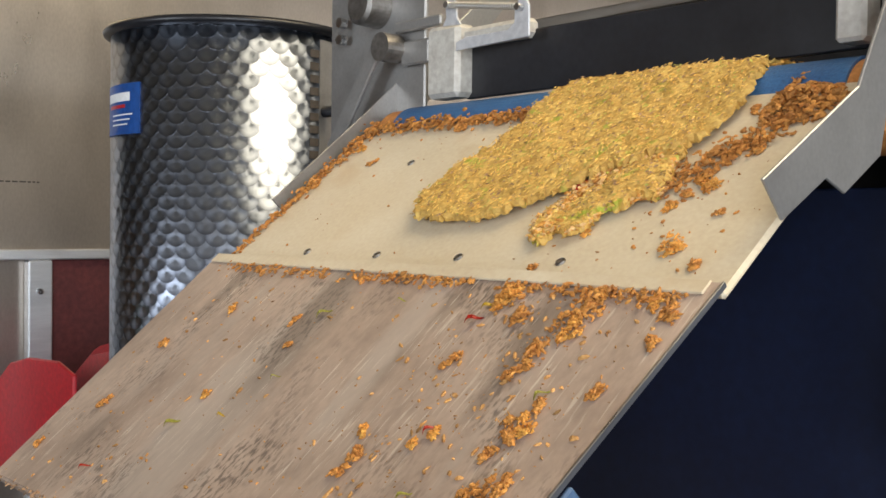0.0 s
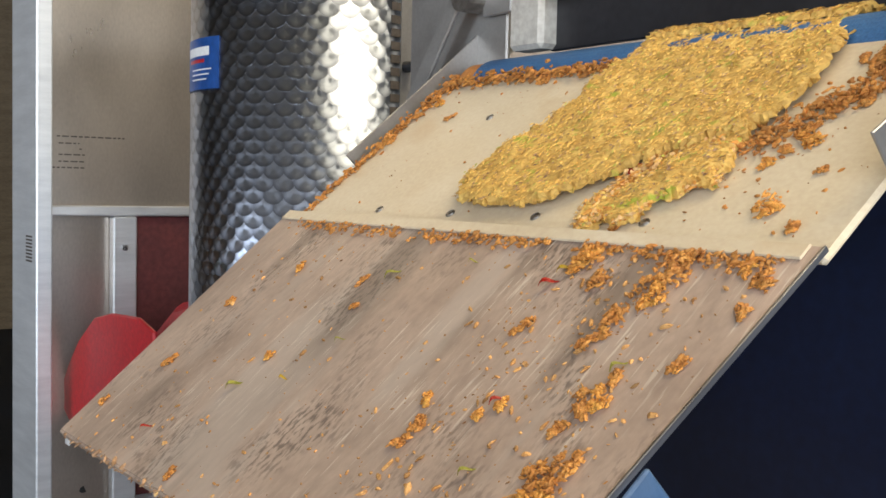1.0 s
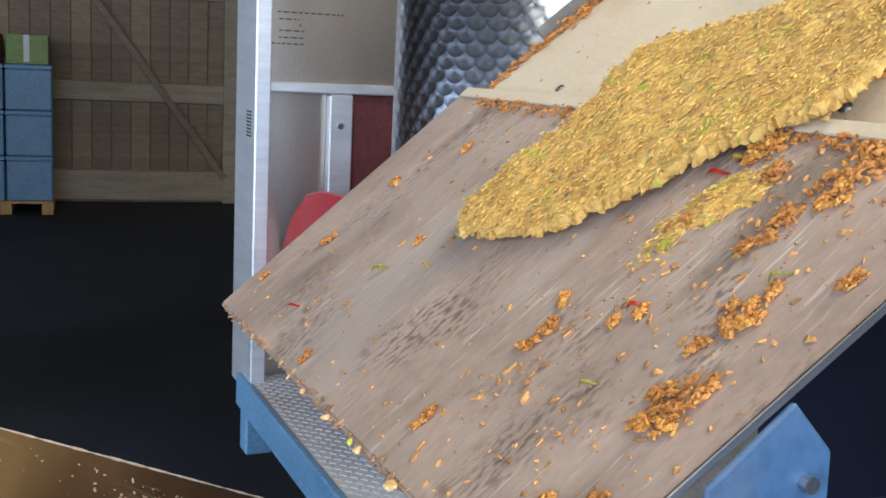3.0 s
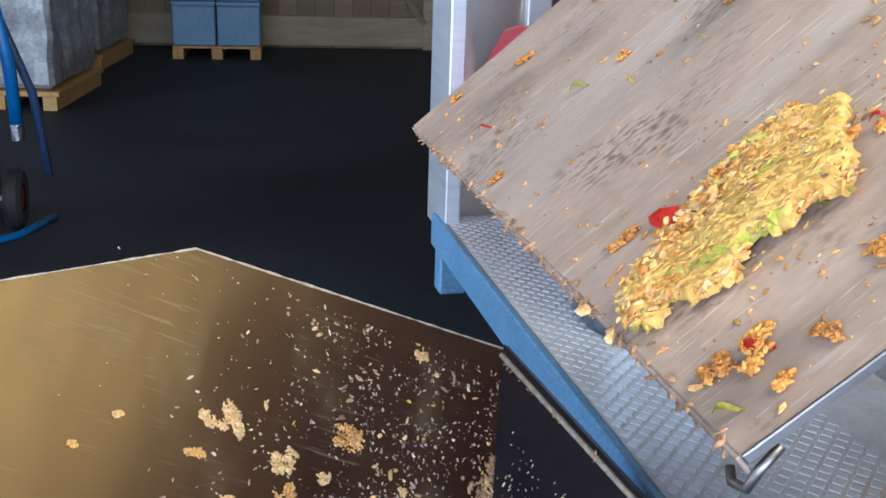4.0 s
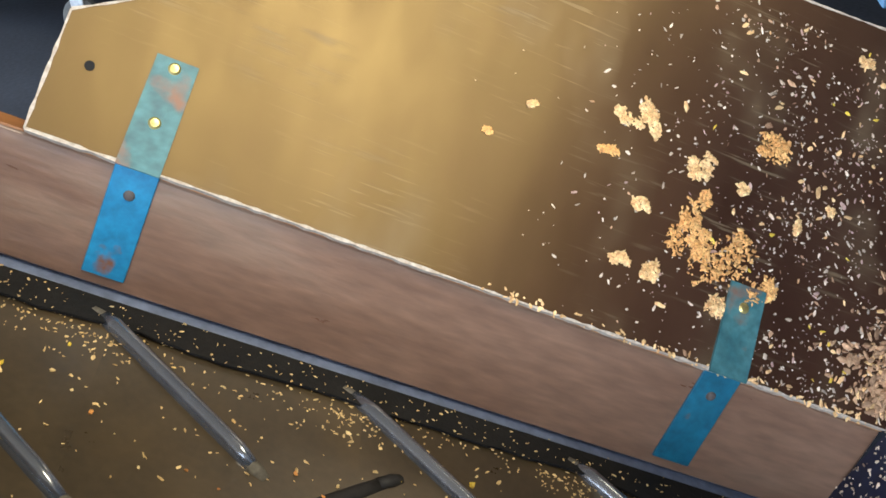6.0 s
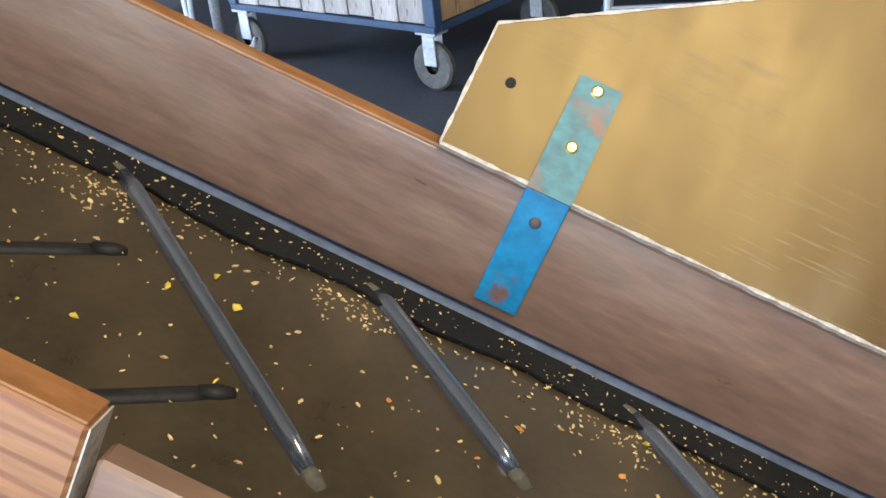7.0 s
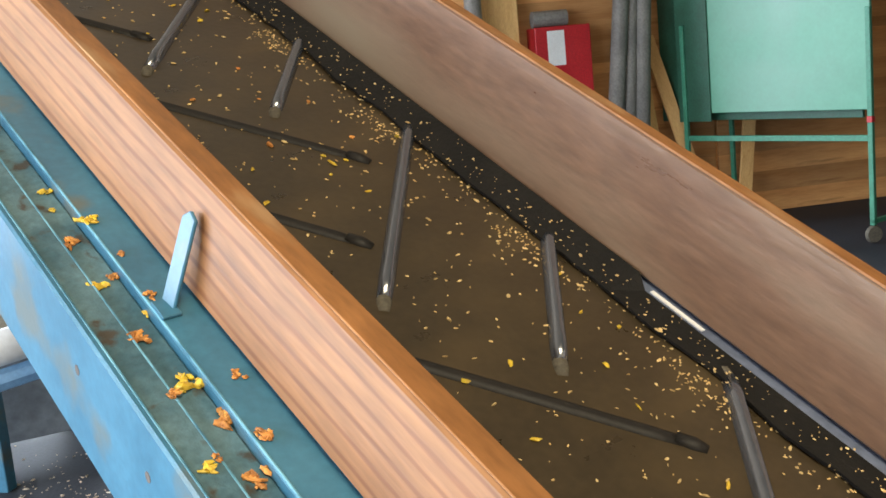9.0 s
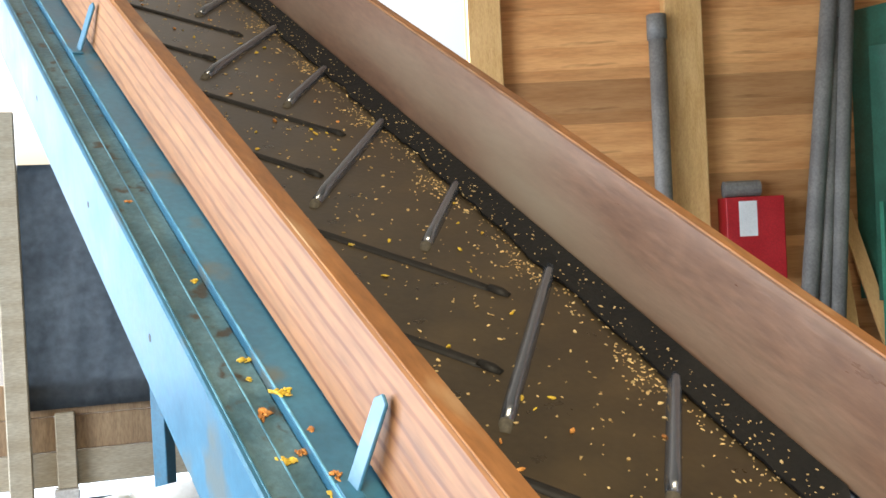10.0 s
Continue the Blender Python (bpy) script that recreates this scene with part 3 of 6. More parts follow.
# ---- trailer with the press ----
trailer = thing("press_trailer", TRAILER, "aluminium press trailer with a tread plate deck", "trailer")
DECK = 0.573
part("deck", boxes(((-3.3, 1.6, DECK - 0.10), (0.6, 4.2, DECK - 0.004)), bevel=0.004), M_GALV, trailer)
part("edge_profile", boxes(((-3.32, 0.94, DECK - 0.10), (0.6, 0.962, DECK)), ((-3.32, 0.962, DECK - 0.10), (0.6, 0.99, DECK - 0.085)), bevel=0.004), M_BLUESTEEL, trailer, "pale blue folded deck edge")
part("tread_plate", boxes(((-3.3, 0.962, DECK - 0.012), (0.6, 1.6, DECK - 0.002))), M_TREAD, trailer, "embossed checker plate")
loz = bmesh.new()
for i in range(68):
    for j in range(22):
        cx, cy = -3.27 + i * 0.041 + (j % 2) * 0.0205, 0.980 + j * 0.0195
        base = [loz.verts.new((cx + px, cy + py, DECK - 0.003)) for px, py in ((0.0170, 0), (0, 0.0150), (-0.0170, 0), (0, -0.0150))]
        top = [loz.verts.new((cx + (v.co.x - cx) * 0.78, cy + (v.co.y - cy) * 0.78, DECK)) for v in base]
        loz.faces.new(top)
        for k in range(4):
            loz.faces.new((base[k], base[(k + 1) % 4], top[(k + 1) % 4], top[k]))
tagged(part("tread_studs", loz, M_STUD, trailer), kind="stuff")
part("leg", boxes(((-3.30, 0.95, 0.34), (-3.22, 1.03, DECK - 0.10)), bevel=0.005), M_BLUESTEEL, trailer)
part("post", boxes(((-3.45, 0.955, DECK - 0.05), (-3.34, 0.965, 2.9)), ((-3.35, 0.955, DECK - 0.02), (-3.20, 1.00, 2.9)), bevel=0.004), M_ALU, trailer, "white aluminium corner post")
for k in range(8):
    part("mark_bar", boxes(((-3.30, 0.9535, 1.30 + k * 0.010), (-3.24, 0.9545, 1.305 + k * 0.010))), M_INK, trailer)
SW = -3.28
part("side_panel", boxes(((SW - 0.02, 1.0, DECK), (SW, 4.2, 2.95))), M_STEEL_PANEL, trailer, "brushed stainless side panel")
part("panel_rail", boxes(((SW, 0.99, 1.432), (SW + 0.04, 2.6, 1.462)), bevel=0.004), M_ALU, trailer)
part("panel_column", boxes(((SW, 1.19, DECK), (SW + 0.04, 1.262, 1.43)), bevel=0.004), M_ALU, trailer)
part("red_panel", boxes(((SW, 1.262, DECK), (SW + 0.012, 1.9, 1.43)), bevel=0.003), M_REDDULL, trailer, "dull red lower panel")
part("column_bolt", rod([(SW + 0.04, 1.222, 1.338), (SW + 0.05, 1.222, 1.338)], 0.009), M_BOLT, trailer)
part("back_wall", boxes(((-3.3, 4.2, DECK), (0.6, 4.24, 2.95))), M_STEEL_PANEL, trailer)
# unseen slab added to keep overhead light off the trailer's interior
part("shade_roof", boxes(((-3.33, 2.25, 2.95), (0.8, 4.24, 3.0))), M_ALU, trailer)
for y0, y1, z in ((1.035, 1.235, 1.661), (1.04, 1.10, 1.641), (1.10, 1.107, 1.625), (1.04, 1.12, 1.608), (1.04, 1.12, 1.588), (1.0, 1.12, 1.570)):
    y = y0
    while y < y1 - 0.004:
        wdt = rng.uniform(0.008, 0.022)
        part("writing", boxes(((SW, y, z), (SW + 0.001, min(y + wdt, y1), z + 0.004))), M_INK, trailer)
        y += wdt + 0.005

# stainless tank
tank = thing("stainless_tank", TRAILER @ pose(-2.383, 1.374, DECK), "upright stainless tank with circular polished swirls", "tank")
TR = 0.288
part("tank_body", lathe([(0.0, 0), (TR - 0.005, 0), (TR, 0.01), (TR, 1.415), (TR - 0.01, 1.42), (0.0, 1.42)], 96), M_SWIRL, tank, smooth=True)
part("rim", lathe([(TR, 1.412), (TR + 0.016, 1.416), (TR + 0.019, 1.424), (TR + 0.012, 1.432), (TR - 0.02, 1.428)], 96), M_DARKSTEEL, tank, "dark rolled rim", smooth=True)


def curved(a0, a1, z0, z1, r, t=0.002):
    """A thin bent plate on a drum."""
    bm = bmesh.new()
    n = 10
    cols = []
    for k in range(n + 1):
        a = radians(a0 + (a1 - a0) * k / n)
        cols.append([bm.verts.new((rr * math.cos(a), rr * math.sin(a), z)) for rr, z in ((r, z0), (r + t, z0), (r + t, z1), (r, z1))])
    for c, d in zip(cols, cols[1:]):
        for i in range(4):
            bm.faces.new((c[i], c[(i + 1) % 4], d[(i + 1) % 4], d[i]))
    bm.faces.new(cols[0])
    bm.faces.new(cols[-1])
    return bm


TA = -30.0     # direction from the tank's axis towards the viewer
label_plate = part("label_plate", curved(TA - 80, TA - 45, 1.175, 1.29, TR), M_LABEL, tank, "blue maker's label")
part("print_bar", curved(TA - 77, TA - 52, 1.250, 1.270, TR + 0.002, 0.0006), M_PAPER, label_plate)
part("print_bar", curved(TA - 74, TA - 56, 1.235, 1.243, TR + 0.002, 0.0006), M_RED, label_plate)
for k in range(3):
    part("print_bar", curved(TA - 70, TA - 50 - k * 2, 1.218 - k * 0.011, 1.221 - k * 0.011, TR + 0.002, 0.0006), M_PAPER, label_plate)
part("weld_band", curved(TA + 43, TA + 84, 0.02, 1.40, TR, 0.0015), M_PLATE, tank, "plain polished seam band")
for k in range(34):
    part("scale_mark", curved(TA + 37, TA + 42.5, 0.40 + k * 0.029, 0.418 + k * 0.029, TR, 0.0015), M_INK, tank)
part("knob", rod([(0.29 * math.cos(radians(TA + 46)), 0.29 * math.sin(radians(TA + 46)), 1.235), (0.325 * math.cos(radians(TA + 46)), 0.325 * math.sin(radians(TA + 46)), 1.235)], 0.013, 12), M_DARKSTEEL, tank)

# red housing on the deck
reel = thing("red_reel_housing", TRAILER @ pose(-2.92, 1.12, DECK), "rounded red plastic reel housing on the deck", "reel")
prof = [(-0.40, 0.30), (-0.30, 0.25), (0.34, 0.25), (0.37, 0.35), (0.37, 0.63), (0.26, 0.655), (0.05, 0.645), (-0.10, 0.615), (-0.24, 0.53), (-0.34, 0.44), (-0.405, 0.36)]
part("housing", slab(prof, 0.22, 0.025, m=pose(0, 0.16, 0.0, 90, 0, 0)), M_RED, reel, smooth=False)
part("wall_bracket", boxes(((0.20, 0.02, 0.0), (0.26, 0.10, 0.26)), bevel=0.004), M_GALV, reel)
part("seam", slab([(x * 0.93 - 0.01, z * 0.93 + 0.015) for x, z in prof], 0.012, 0.004, m=pose(0, -0.062, 0, 90, 0, 0)), M_RED, reel)
part("type_plate", boxes(((-0.30, -0.078, 0.20), (-0.26, -0.0745, 0.225))), M_PAPER, reel)
part("cable", rod([(-0.40, -0.02, 0.22), (-0.50, -0.06, 0.16), (-0.54, -0.08, 0.06), (-0.44, -0.1, 0.0), (-0.36, 0.0, 0.04)], 0.011, 8), M_TYRE, reel, smooth=True)

# discharge chute: lower steel sheet and white sheet above it
E0, E1 = (0.508, 1.209), (0.86, 1.500)
lower_m = TRAILER @ axes((0, E0[0], E0[1]), (1, 0, 0), (0, E1[0] - E0[0], E1[1] - E0[1]))
LOWLEN = math.hypot(E1[0] - E0[0], E1[1] - E0[1])
chute = thing("discharge_chute", lower_m, "sloping discharge chute of worn steel under a white plastic sheet", "chute")
part("steel_sheet", slab([(-1.505, 0), (-0.628, 0), (-0.593, LOWLEN), (-1.53, LOWLEN)], 0.004, 0.001), M_CHUTE, chute, "worn brownish steel sheet")
part("side_fold", slab([(-0.6305, 0), (-0.6275, 0), (-0.5925, LOWLEN), (-0.5955, LOWLEN)], 0.007, 0.0008), M_STEEL, chute, "bright folded sheet edge", m=pose(0, 0, 0.0014))
part("fold_end", rod([(-0.629, 0.020, -0.010), (-0.629, 0.004, -0.013), (-0.632, -0.008, -0.020), (-0.646, -0.011, -0.022), (-0.652, -0.006, -0.018)], 0.003, 8), M_STEELDARK, chute, "bent hook at the corner", smooth=True)
part("front_lip", boxes(((-1.505, -0.003, -0.014), (-0.632, 0.0005, -0.001)), bevel=0.001), M_CHUTE, chute)
WS = radians(38)
white_m = TRAILER @ axes((0, 0.885, 1.487), (1, 0, 0), (0, math.cos(WS), math.sin(WS)))
WHITELEN = 0.385
white_sheet = part("white_sheet", slab([(-1.565, 0), (-0.612, 0), (-0.612, WHITELEN), (-1.565, WHITELEN)], 0.010, 0.004), M_WHITE, chute, "thick white plastic sheet", m=lower_m.inverted() @ white_m)
scr = mesh_of("screw", lathe([(0.0, 0.0002), (0.003, 0.0012), (0.0045, 0.0012), (0.005, -0.001), (0.0062, 0.0008), (0.0068, -0.001)], 14), M_STEELDARK)
for x, y in ((-1.358, 0.033), (-1.189, 0.033), (-1.024, 0.036), (-0.85, 0.036), (-1.335, 0.259)):
    piece("screw", scr, white_sheet, pose(x, y, 0.001))
part("white_sheet_edge", boxes(((-1.526, LOWLEN - 0.020, 0.0), (-0.606, LOWLEN - 0.0005, 0.0030)), bevel=0.0014), M_WHITE, chute, "rounded white sheet edge")
# side guides beside the white sheet
lg = slab([(0.0, 0.0), (0.05, -0.045), (0.26, 0.11), (0.58, 0.44), (0.545, 0.465), (0.20, 0.165)], 0.004, 0.001, m=axes((-1.58, 0.885 + 0.182 * math.cos(WS) - 0.04, 1.487 + 0.182 * math.sin(WS) - 0.01), (0, 1, 0), (0, 0, 1)))
part("side_guide", lg, M_PLATE, chute, "bent stainless side guide", m=lower_m.inverted() @ TRAILER)
rg = slab([(0.930, 1.598), (0.966, 1.558), (1.047, 1.603), (1.085, 1.588), (1.16, 1.632), (1.21, 1.83), (1.18, 1.83), (1.11, 1.705)], 0.004, 0.001, m=axes((-0.600, 0, 0), (0, 1, 0), (0, 0, 1)))
part("side_guide", rg, M_PLATE, chute, "bent stainless side guide", m=lower_m.inverted() @ TRAILER)

# press head
press = thing("belt_press", TRAILER, "belt press head with a blue belt roller and dark guards", "press")
RY, RZ, RR = 1.235, 1.695, 0.062
part("roller", rod([(-1.50, RY, RZ), (-0.655, RY, RZ)], RR, 40), M_BELT, press, "roller wrapped by the blue press belt", smooth=False)
for x0, x1 in ((-1.545, -1.50), (-0.655, -0.61)):
    part("roller_flange", rod([(x0, RY, RZ), (x1, RY, RZ)], RR - 0.004, 40), M_ORANGEEND, press, "orange plastic roller end")
part("guard_plate", slab([(-1.40, 1.766), (-0.66, 1.772), (-0.66, 1.862), (-1.36, 1.868), (-1.40, 1.85)], 0.012, 0.002, m=axes((0, 1.262, 0), (1, 0, 0), (0, 0, 1))), M_DARKSTEEL, press, "dark front guard")
part("scraper_block", boxes(((-1.469, 1.228, 1.768), (-1.386, 1.275, 1.892)), ((-1.392, 1.242, 1.852), (-1.236, 1.275, 1.884)), bevel=0.008), M_WHITEBLOCK, press, "white plastic scraper block")
lug_face = axes((0, 1.224, 0), (1, 0, 0), (0, 0, 1))
part("spring_lug", slab([(-1.422, 1.888), (-1.374, 1.886), (-1.384, 1.899), (-1.386, 1.924), (-1.394, 1.935), (-1.407, 1.935), (-1.414, 1.924), (-1.412, 1.901)], 0.004, 0.001, m=lug_face), M_WHITEMETAL, press)
part("spring_lug", slab([(-1.386, 1.843), (-1.386, 1.857), (-1.36, 1.864), (-1.31, 1.863), (-1.262, 1.863), (-1.247, 1.872), (-1.246, 1.896), (-1.238, 1.908), (-1.222, 1.908), (-1.214, 1.896), (-1.213, 1.847)], 0.004, 0.001, m=lug_face), M_WHITEMETAL, press)
for x, z in ((-1.400, 1.921), (-1.230, 1.894)):
    part("lug_bolt", rod([(x, 1.212, z), (x, 1.223, z)], 0.006, 10), M_BOLT, press)
coil = [(-1.395 + 0.16 * k / 220, 1.216 + 0.005 * math.cos(k * 0.9), 1.920 - 0.025 * k / 220 + 0.005 * math.sin(k * 0.9)) for k in range(221)]
part("spring", rod(coil, 0.0011, 5), M_STEEL, press, smooth=True)
part("side_plate", boxes(((-1.79, 1.252, 1.3), (-1.50, 1.262, 2.3)), bevel=0.003), M_PLATE, press, "stainless side plate")
# dark box stands in for the shade inside the press head
part("press_shadow_box", boxes(((-1.55, 1.36, 1.45), (-0.58, 2.5, 1.76))), M_DARKSTEEL, press)
for z in (1.935, 1.903):
    part("plate_bolt", rod([(-1.727, 1.225, z), (-1.727, 1.24, z)], 0.010, 8), M_BOLT, press)
part("pivot", rod([(-1.565, 1.20, 1.868), (-1.565, 1.24, 1.868)], 0.026, 24), M_STEELDARK, press)
part("arm", slab([(-1.735, 1.70), (-1.70, 1.685), (-1.59, 1.835), (-1.56, 1.865), (-1.585, 1.885), (-1.605, 1.868)], 0.008, 0.002, m=axes((0, 1.205, 0), (1, 0, 0), (0, 0, 1))), M_PLATE, press)
part("cross_bar", boxes(((-1.55, 1.236, 1.835), (-1.472, 1.246, 1.878)), bevel=0.003), M_PLATE, press)
part("upper_bar", boxes(((-1.57, 1.236, 1.896), (-1.44, 1.246, 1.915)), bevel=0.003), M_PLATE, press)
part("cap", lathe([(0, 0.05), (0.03, 0.05), (0.038, 0.045), (0.04, 0.0)], 40), M_STEELDARK, press, m=pose(-1.635, 1.252, 1.955, 90, 0, 0))
part("upper_guard", boxes(((-1.50, 1.98, 1.93), (-0.58, 2.0, 2.4)), bevel=0.003), M_DARKSTEEL, press)
tray = bmesh.new()
for k in range(22):
    tube(tray, [(-1.44 + k * 0.024, 1.50, 1.93), (-1.44 + k * 0.024, 1.96, 1.93)], 0.0035, 5)
for k in range(19):
    tube(tray, [(-1.46, 1.50 + k * 0.025, 1.934), (-0.90, 1.50 + k * 0.025, 1.934)], 0.0035, 5)
part("mesh_tray", tray, M_WHITEMETAL, press, "wire mesh tray")
part("tray_frame", boxes(((-1.47, 1.485, 1.92), (-0.88, 1.50, 1.94)), bevel=0.002), M_STEEL, press)
part("right_cheek", boxes(((-0.695, 1.222, 1.775), (-0.655, 1.262, 1.96)), bevel=0.005), M_WHITEBLOCK, press, "white plastic cheek block")
part("frame_body", boxes(((-1.45, 1.9, 0.9), (0.3, 2.6, 2.4))), M_DARKSTEEL, press)
part("navy_panel", boxes(((-1.30, 1.235, DECK + 0.002), (1.4, 1.25, 1.60)), bevel=0.003), M_NAVY, press, "dark navy painted panel")
part("navy_side", boxes(((-0.640, 0.74, DECK + 0.01), (-0.622, 0.99, 1.25)), ((-0.595, 1.2, 1.30), (-0.58, 1.9, 2.1)), bevel=0.003), M_NAVY, press)
bl = slab([(0.61, 1.285), (0.672, 1.335), (0.705, 1.30), (0.715, 0.95), (0.61, 0.95)], 0.006, 0.002, m=axes((-0.608, 0, 0), (0, 1, 0), (0, 0, 1)))
support = part("chute_support", bl, M_SUPPORT, press, "dull blue bolted support plate")
for y, z in ((0.640, 1.262), (0.668, 1.262), (0.685, 1.282), (0.640, 1.215), (0.672, 1.213)):
    part("support_bolt", rod([(-0.622, y, z), (-0.601, y, z)], 0.006, 8), M_BOLT, support)

# ---- conveyor ----
B0 = (-1.2441, 0.5548, 0.8019)
CONV = axes(B0, (-0.5676, -0.6828, 0.4600), (0.7544, -0.6551, -0.0414))
conveyor = thing("belt_conveyor", CONV, "inclined blue belt conveyor with wooden side boards", "conveyor")
S0, S1 = -1.27, 4.85
BELT_N, BELT_D = 0.004, 0.16
far_m = Matrix.Rotation(radians(8), 4, "X")
part("far_board", boxes(((S0 + 0.02, -0.026, 0.014), (S1, 0, 0.172)), bevel=0.003), M_BOARD, conveyor, "brown stained side board", m=far_m)
part("far_board_edge", boxes(((S0 + 0.02, -0.0255, 0.172), (S1, -0.0005, 0.175))), M_BOARDEDGE, conveyor, m=far_m)
part("far_channel", boxes(((S0, -0.04, -0.10), (S1, 0.010, 0.009)), bevel=0.002), M_CHANNEL, conveyor)
# white strip painted in for light that shows through a gap behind
part("gap_light_strip", boxes(((0.56, 0.001, 0.0095), (0.645, 0.007, 0.0110))), M_PAPER, conveyor)
skirt = bmesh.new()
rs = random.Random(8)
prev = None
for k in range(307):
    s = S0 + k * 0.02
    wv = 0.056 + 0.012 * noise.noise((s * 9, 0, 0)) + 0.005 * noise.noise((s * 31, 3, 0))
    out_w, out_n = (0.0105, 0.010) if s < 0.66 else (0.003, 0.022)
    row = [skirt.verts.new((s, out_w, out_n)), skirt.verts.new((s, wv, BELT_N + 0.007)), skirt.verts.new((s, wv, BELT_N + 0.003)), skirt.verts.new((s, out_w, out_n - 0.006))]
    if prev:
        for i in range(4):
            skirt.faces.new((prev[i], row[i], row[(i + 1) % 4], prev[(i + 1) % 4]))
    prev = row
part("far_skirt", skirt, M_SKIRT, conveyor, "frayed black rubber skirt")
sk = []
for _ in range(950):
    q, a = rs.random() ** 0.8, rs.uniform(S0, 3.0)
    top = 0.010 if a < 0.66 else 0.022
    sk.append((a, 0.010 + 0.050 * q, top + (BELT_N + 0.007 - top) * q + 0.001, 0.0008 + 0.0018 * rs.random() ** 2))
sk = crumbs(sk, rs)
tagged(part("skirt_crumb_layer", sk, M_BELTCRUMB, conveyor), kind="stuff")
near_m = Matrix.Translation((0, 0.4908, 0.0232)) @ Matrix.Rotation(radians(11), 4, "X")
part("near_board", boxes(((0.005, 0, 0.006), (S1, 0.036, 0.126)), bevel=0.004), M_GRAIN, conveyor, "pine side board with strong grain", m=near_m)
part("near_board_edge", boxes(((0.007, 0.0015, 0.126), (S1, 0.0345, 0.1285)), bevel=0.001), M_BOARDEDGE, conveyor, m=near_m)
part("near_board_end", boxes(((0.0035, 0.001, 0.008), (0.005, 0.035, 0.125))), M_PLYEDGE, conveyor, "pale fresh-cut board end", m=near_m)
part("low_board", boxes(((S0, 0.0, 0.006), (-0.005, 0.03, 0.10)), bevel=0.004), M_BOARD, conveyor, "brown lower board", m=near_m)
part("near_skirt", boxes(((S0, 0.462, 0.008), (S1, 0.500, 0.016)), bevel=0.003), M_SKIRT, conveyor)
part("near_channel", boxes(((S0, 0.500, -0.10), (S1, 0.568, 0.030)), bevel=0.003), M_BLUE, conveyor)
part("near_ledge", boxes(((S0, 0.568, -0.06), (S1, 0.598, 0.016)), bevel=0.002), M_DIRT, conveyor, "dirty ledge of the blue frame")
part("ledge_step", boxes(((S0, 0.598, -0.06), (S1, 0.630, 0.0205)), bevel=0.002), M_DIRT, conveyor, "dirty outer flange of the blue frame")
part("near_beam", boxes(((S0, 0.630, -0.135), (S1, 0.640, 0.0235)), bevel=0.003), M_BLUE, conveyor, "blue painted side beam")
# thin pale strips paint the edge highlights on to the worn edges
for w_, n_ in ((0.566, 0.0305), (0.5995, 0.0210), (0.6315, 0.0240)):
    part("worn_edge_highlight", boxes(((S0, w_ - 0.0013, n_ - 0.0030), (S1, w_ + 0.0013, n_)), bevel=0.0006), M_EDGEBLUE, conveyor, "worn paint edge with its highlight painted in")
for s, n_ in ((0.507, -0.035), (0.675, -0.035), (0.843, -0.035), (1.292, -0.058), (1.70, -0.05), (2.2, -0.05)):
    part("frame_hole", rod([(s, 0.6396, n_), (s, 0.6404, n_)], 0.006, 8), M_INK, conveyor)
for s in (0.0, 1.42):
    hb = slab([(0, 0), (0.022, 0), (0.022, 0.096), (0.011, 0.104), (0, 0.096)], 0.005, 0.0015, m=axes((0.815 + s, 0.547, 0.030), (1, 0.2, -0.2), (0.027, -0.032, 0.089)))
    clip = part("board_clip", hb, M_BLUE, conveyor, "blue flat clip against the board")
    part("clip_foot", boxes(((0.806 + s, 0.545, 0.0305), (0.836 + s, 0.5665, 0.0345)), bevel=0.001), M_BLUE, clip)
part("belt_bed", boxes(((S0, 0.01, -0.12), (S1, 0.499, -0.03))), M_DARKSTEEL, conveyor)
inv = CONV.inverted()
for s, w_ in ((-0.9, -0.02), (2.4, -0.02), (4.2, -0.02), (4.2, 0.60)):
    foot = CONV @ Vector((s, w_, -0.1))
    leg = boxes(((foot.x - 0.03, foot.y - 0.03, 0), (foot.x + 0.03, foot.y + 0.03, foot.z)), bevel=0.003)
    bmesh.ops.transform(leg, matrix=inv, verts=leg.verts)
    part("leg", leg, M_BLUE, conveyor)
# pomace on the ledge
rb = random.Random(21)
for s, w_, r in ((0.725, 0.580, 0.016), (0.66, 0.577, 0.017), (1.005, 0.562, 0.011), (0.99, 0.595, 0.011), (0.90, 0.596, 0.011), (0.85, 0.560, 0.008), (0.84, 0.568, 0.006), (0.805, 0.594, 0.012), (0.615, 0.556, 0.011), (0.58, 0.578, 0.012), (0.61, 0.615, 0.009), (1.10, 0.575, 0.008), (0.915, 0.575, 0.008), (0.71, 0.600, 0.007), (0.70, 0.54, 0.007), (0.62, 0.60, 0.006), (0.93, 0.556, 0.006), (1.06, 0.585, 0.006), (1.30, 0.580, 0.007), (1.55, 0.61, 0.006)):
    whole("pomace_clump", clump(rb, r, r * 0.42, 16), rb.choice((M_CRUMB, M_CRUMB, M_LEMON)), CONV @ pose(s, w_, 0.031 if w_ < 0.568 else 0.017 if w_ < 0.598 else 0.021), "small orange clump of pomace on the blue frame", "pomace", "clumps on the conveyor frame", "stuff")

FLOOR_CRUMBS = [(-3.55 + rb.gauss(0, 0.3), -2.05 + rb.gauss(0, 0.3), 0.0, 0.0025 + 0.006 * rb.random() ** 2) for _ in range(420)]
tagged(whole("floor_crumbs", crumbs(FLOOR_CRUMBS, rb), M_FLECK, pose(0, 0, 0), "pale crumbs strewn on the dark floor", "pomace"), kind="stuff")

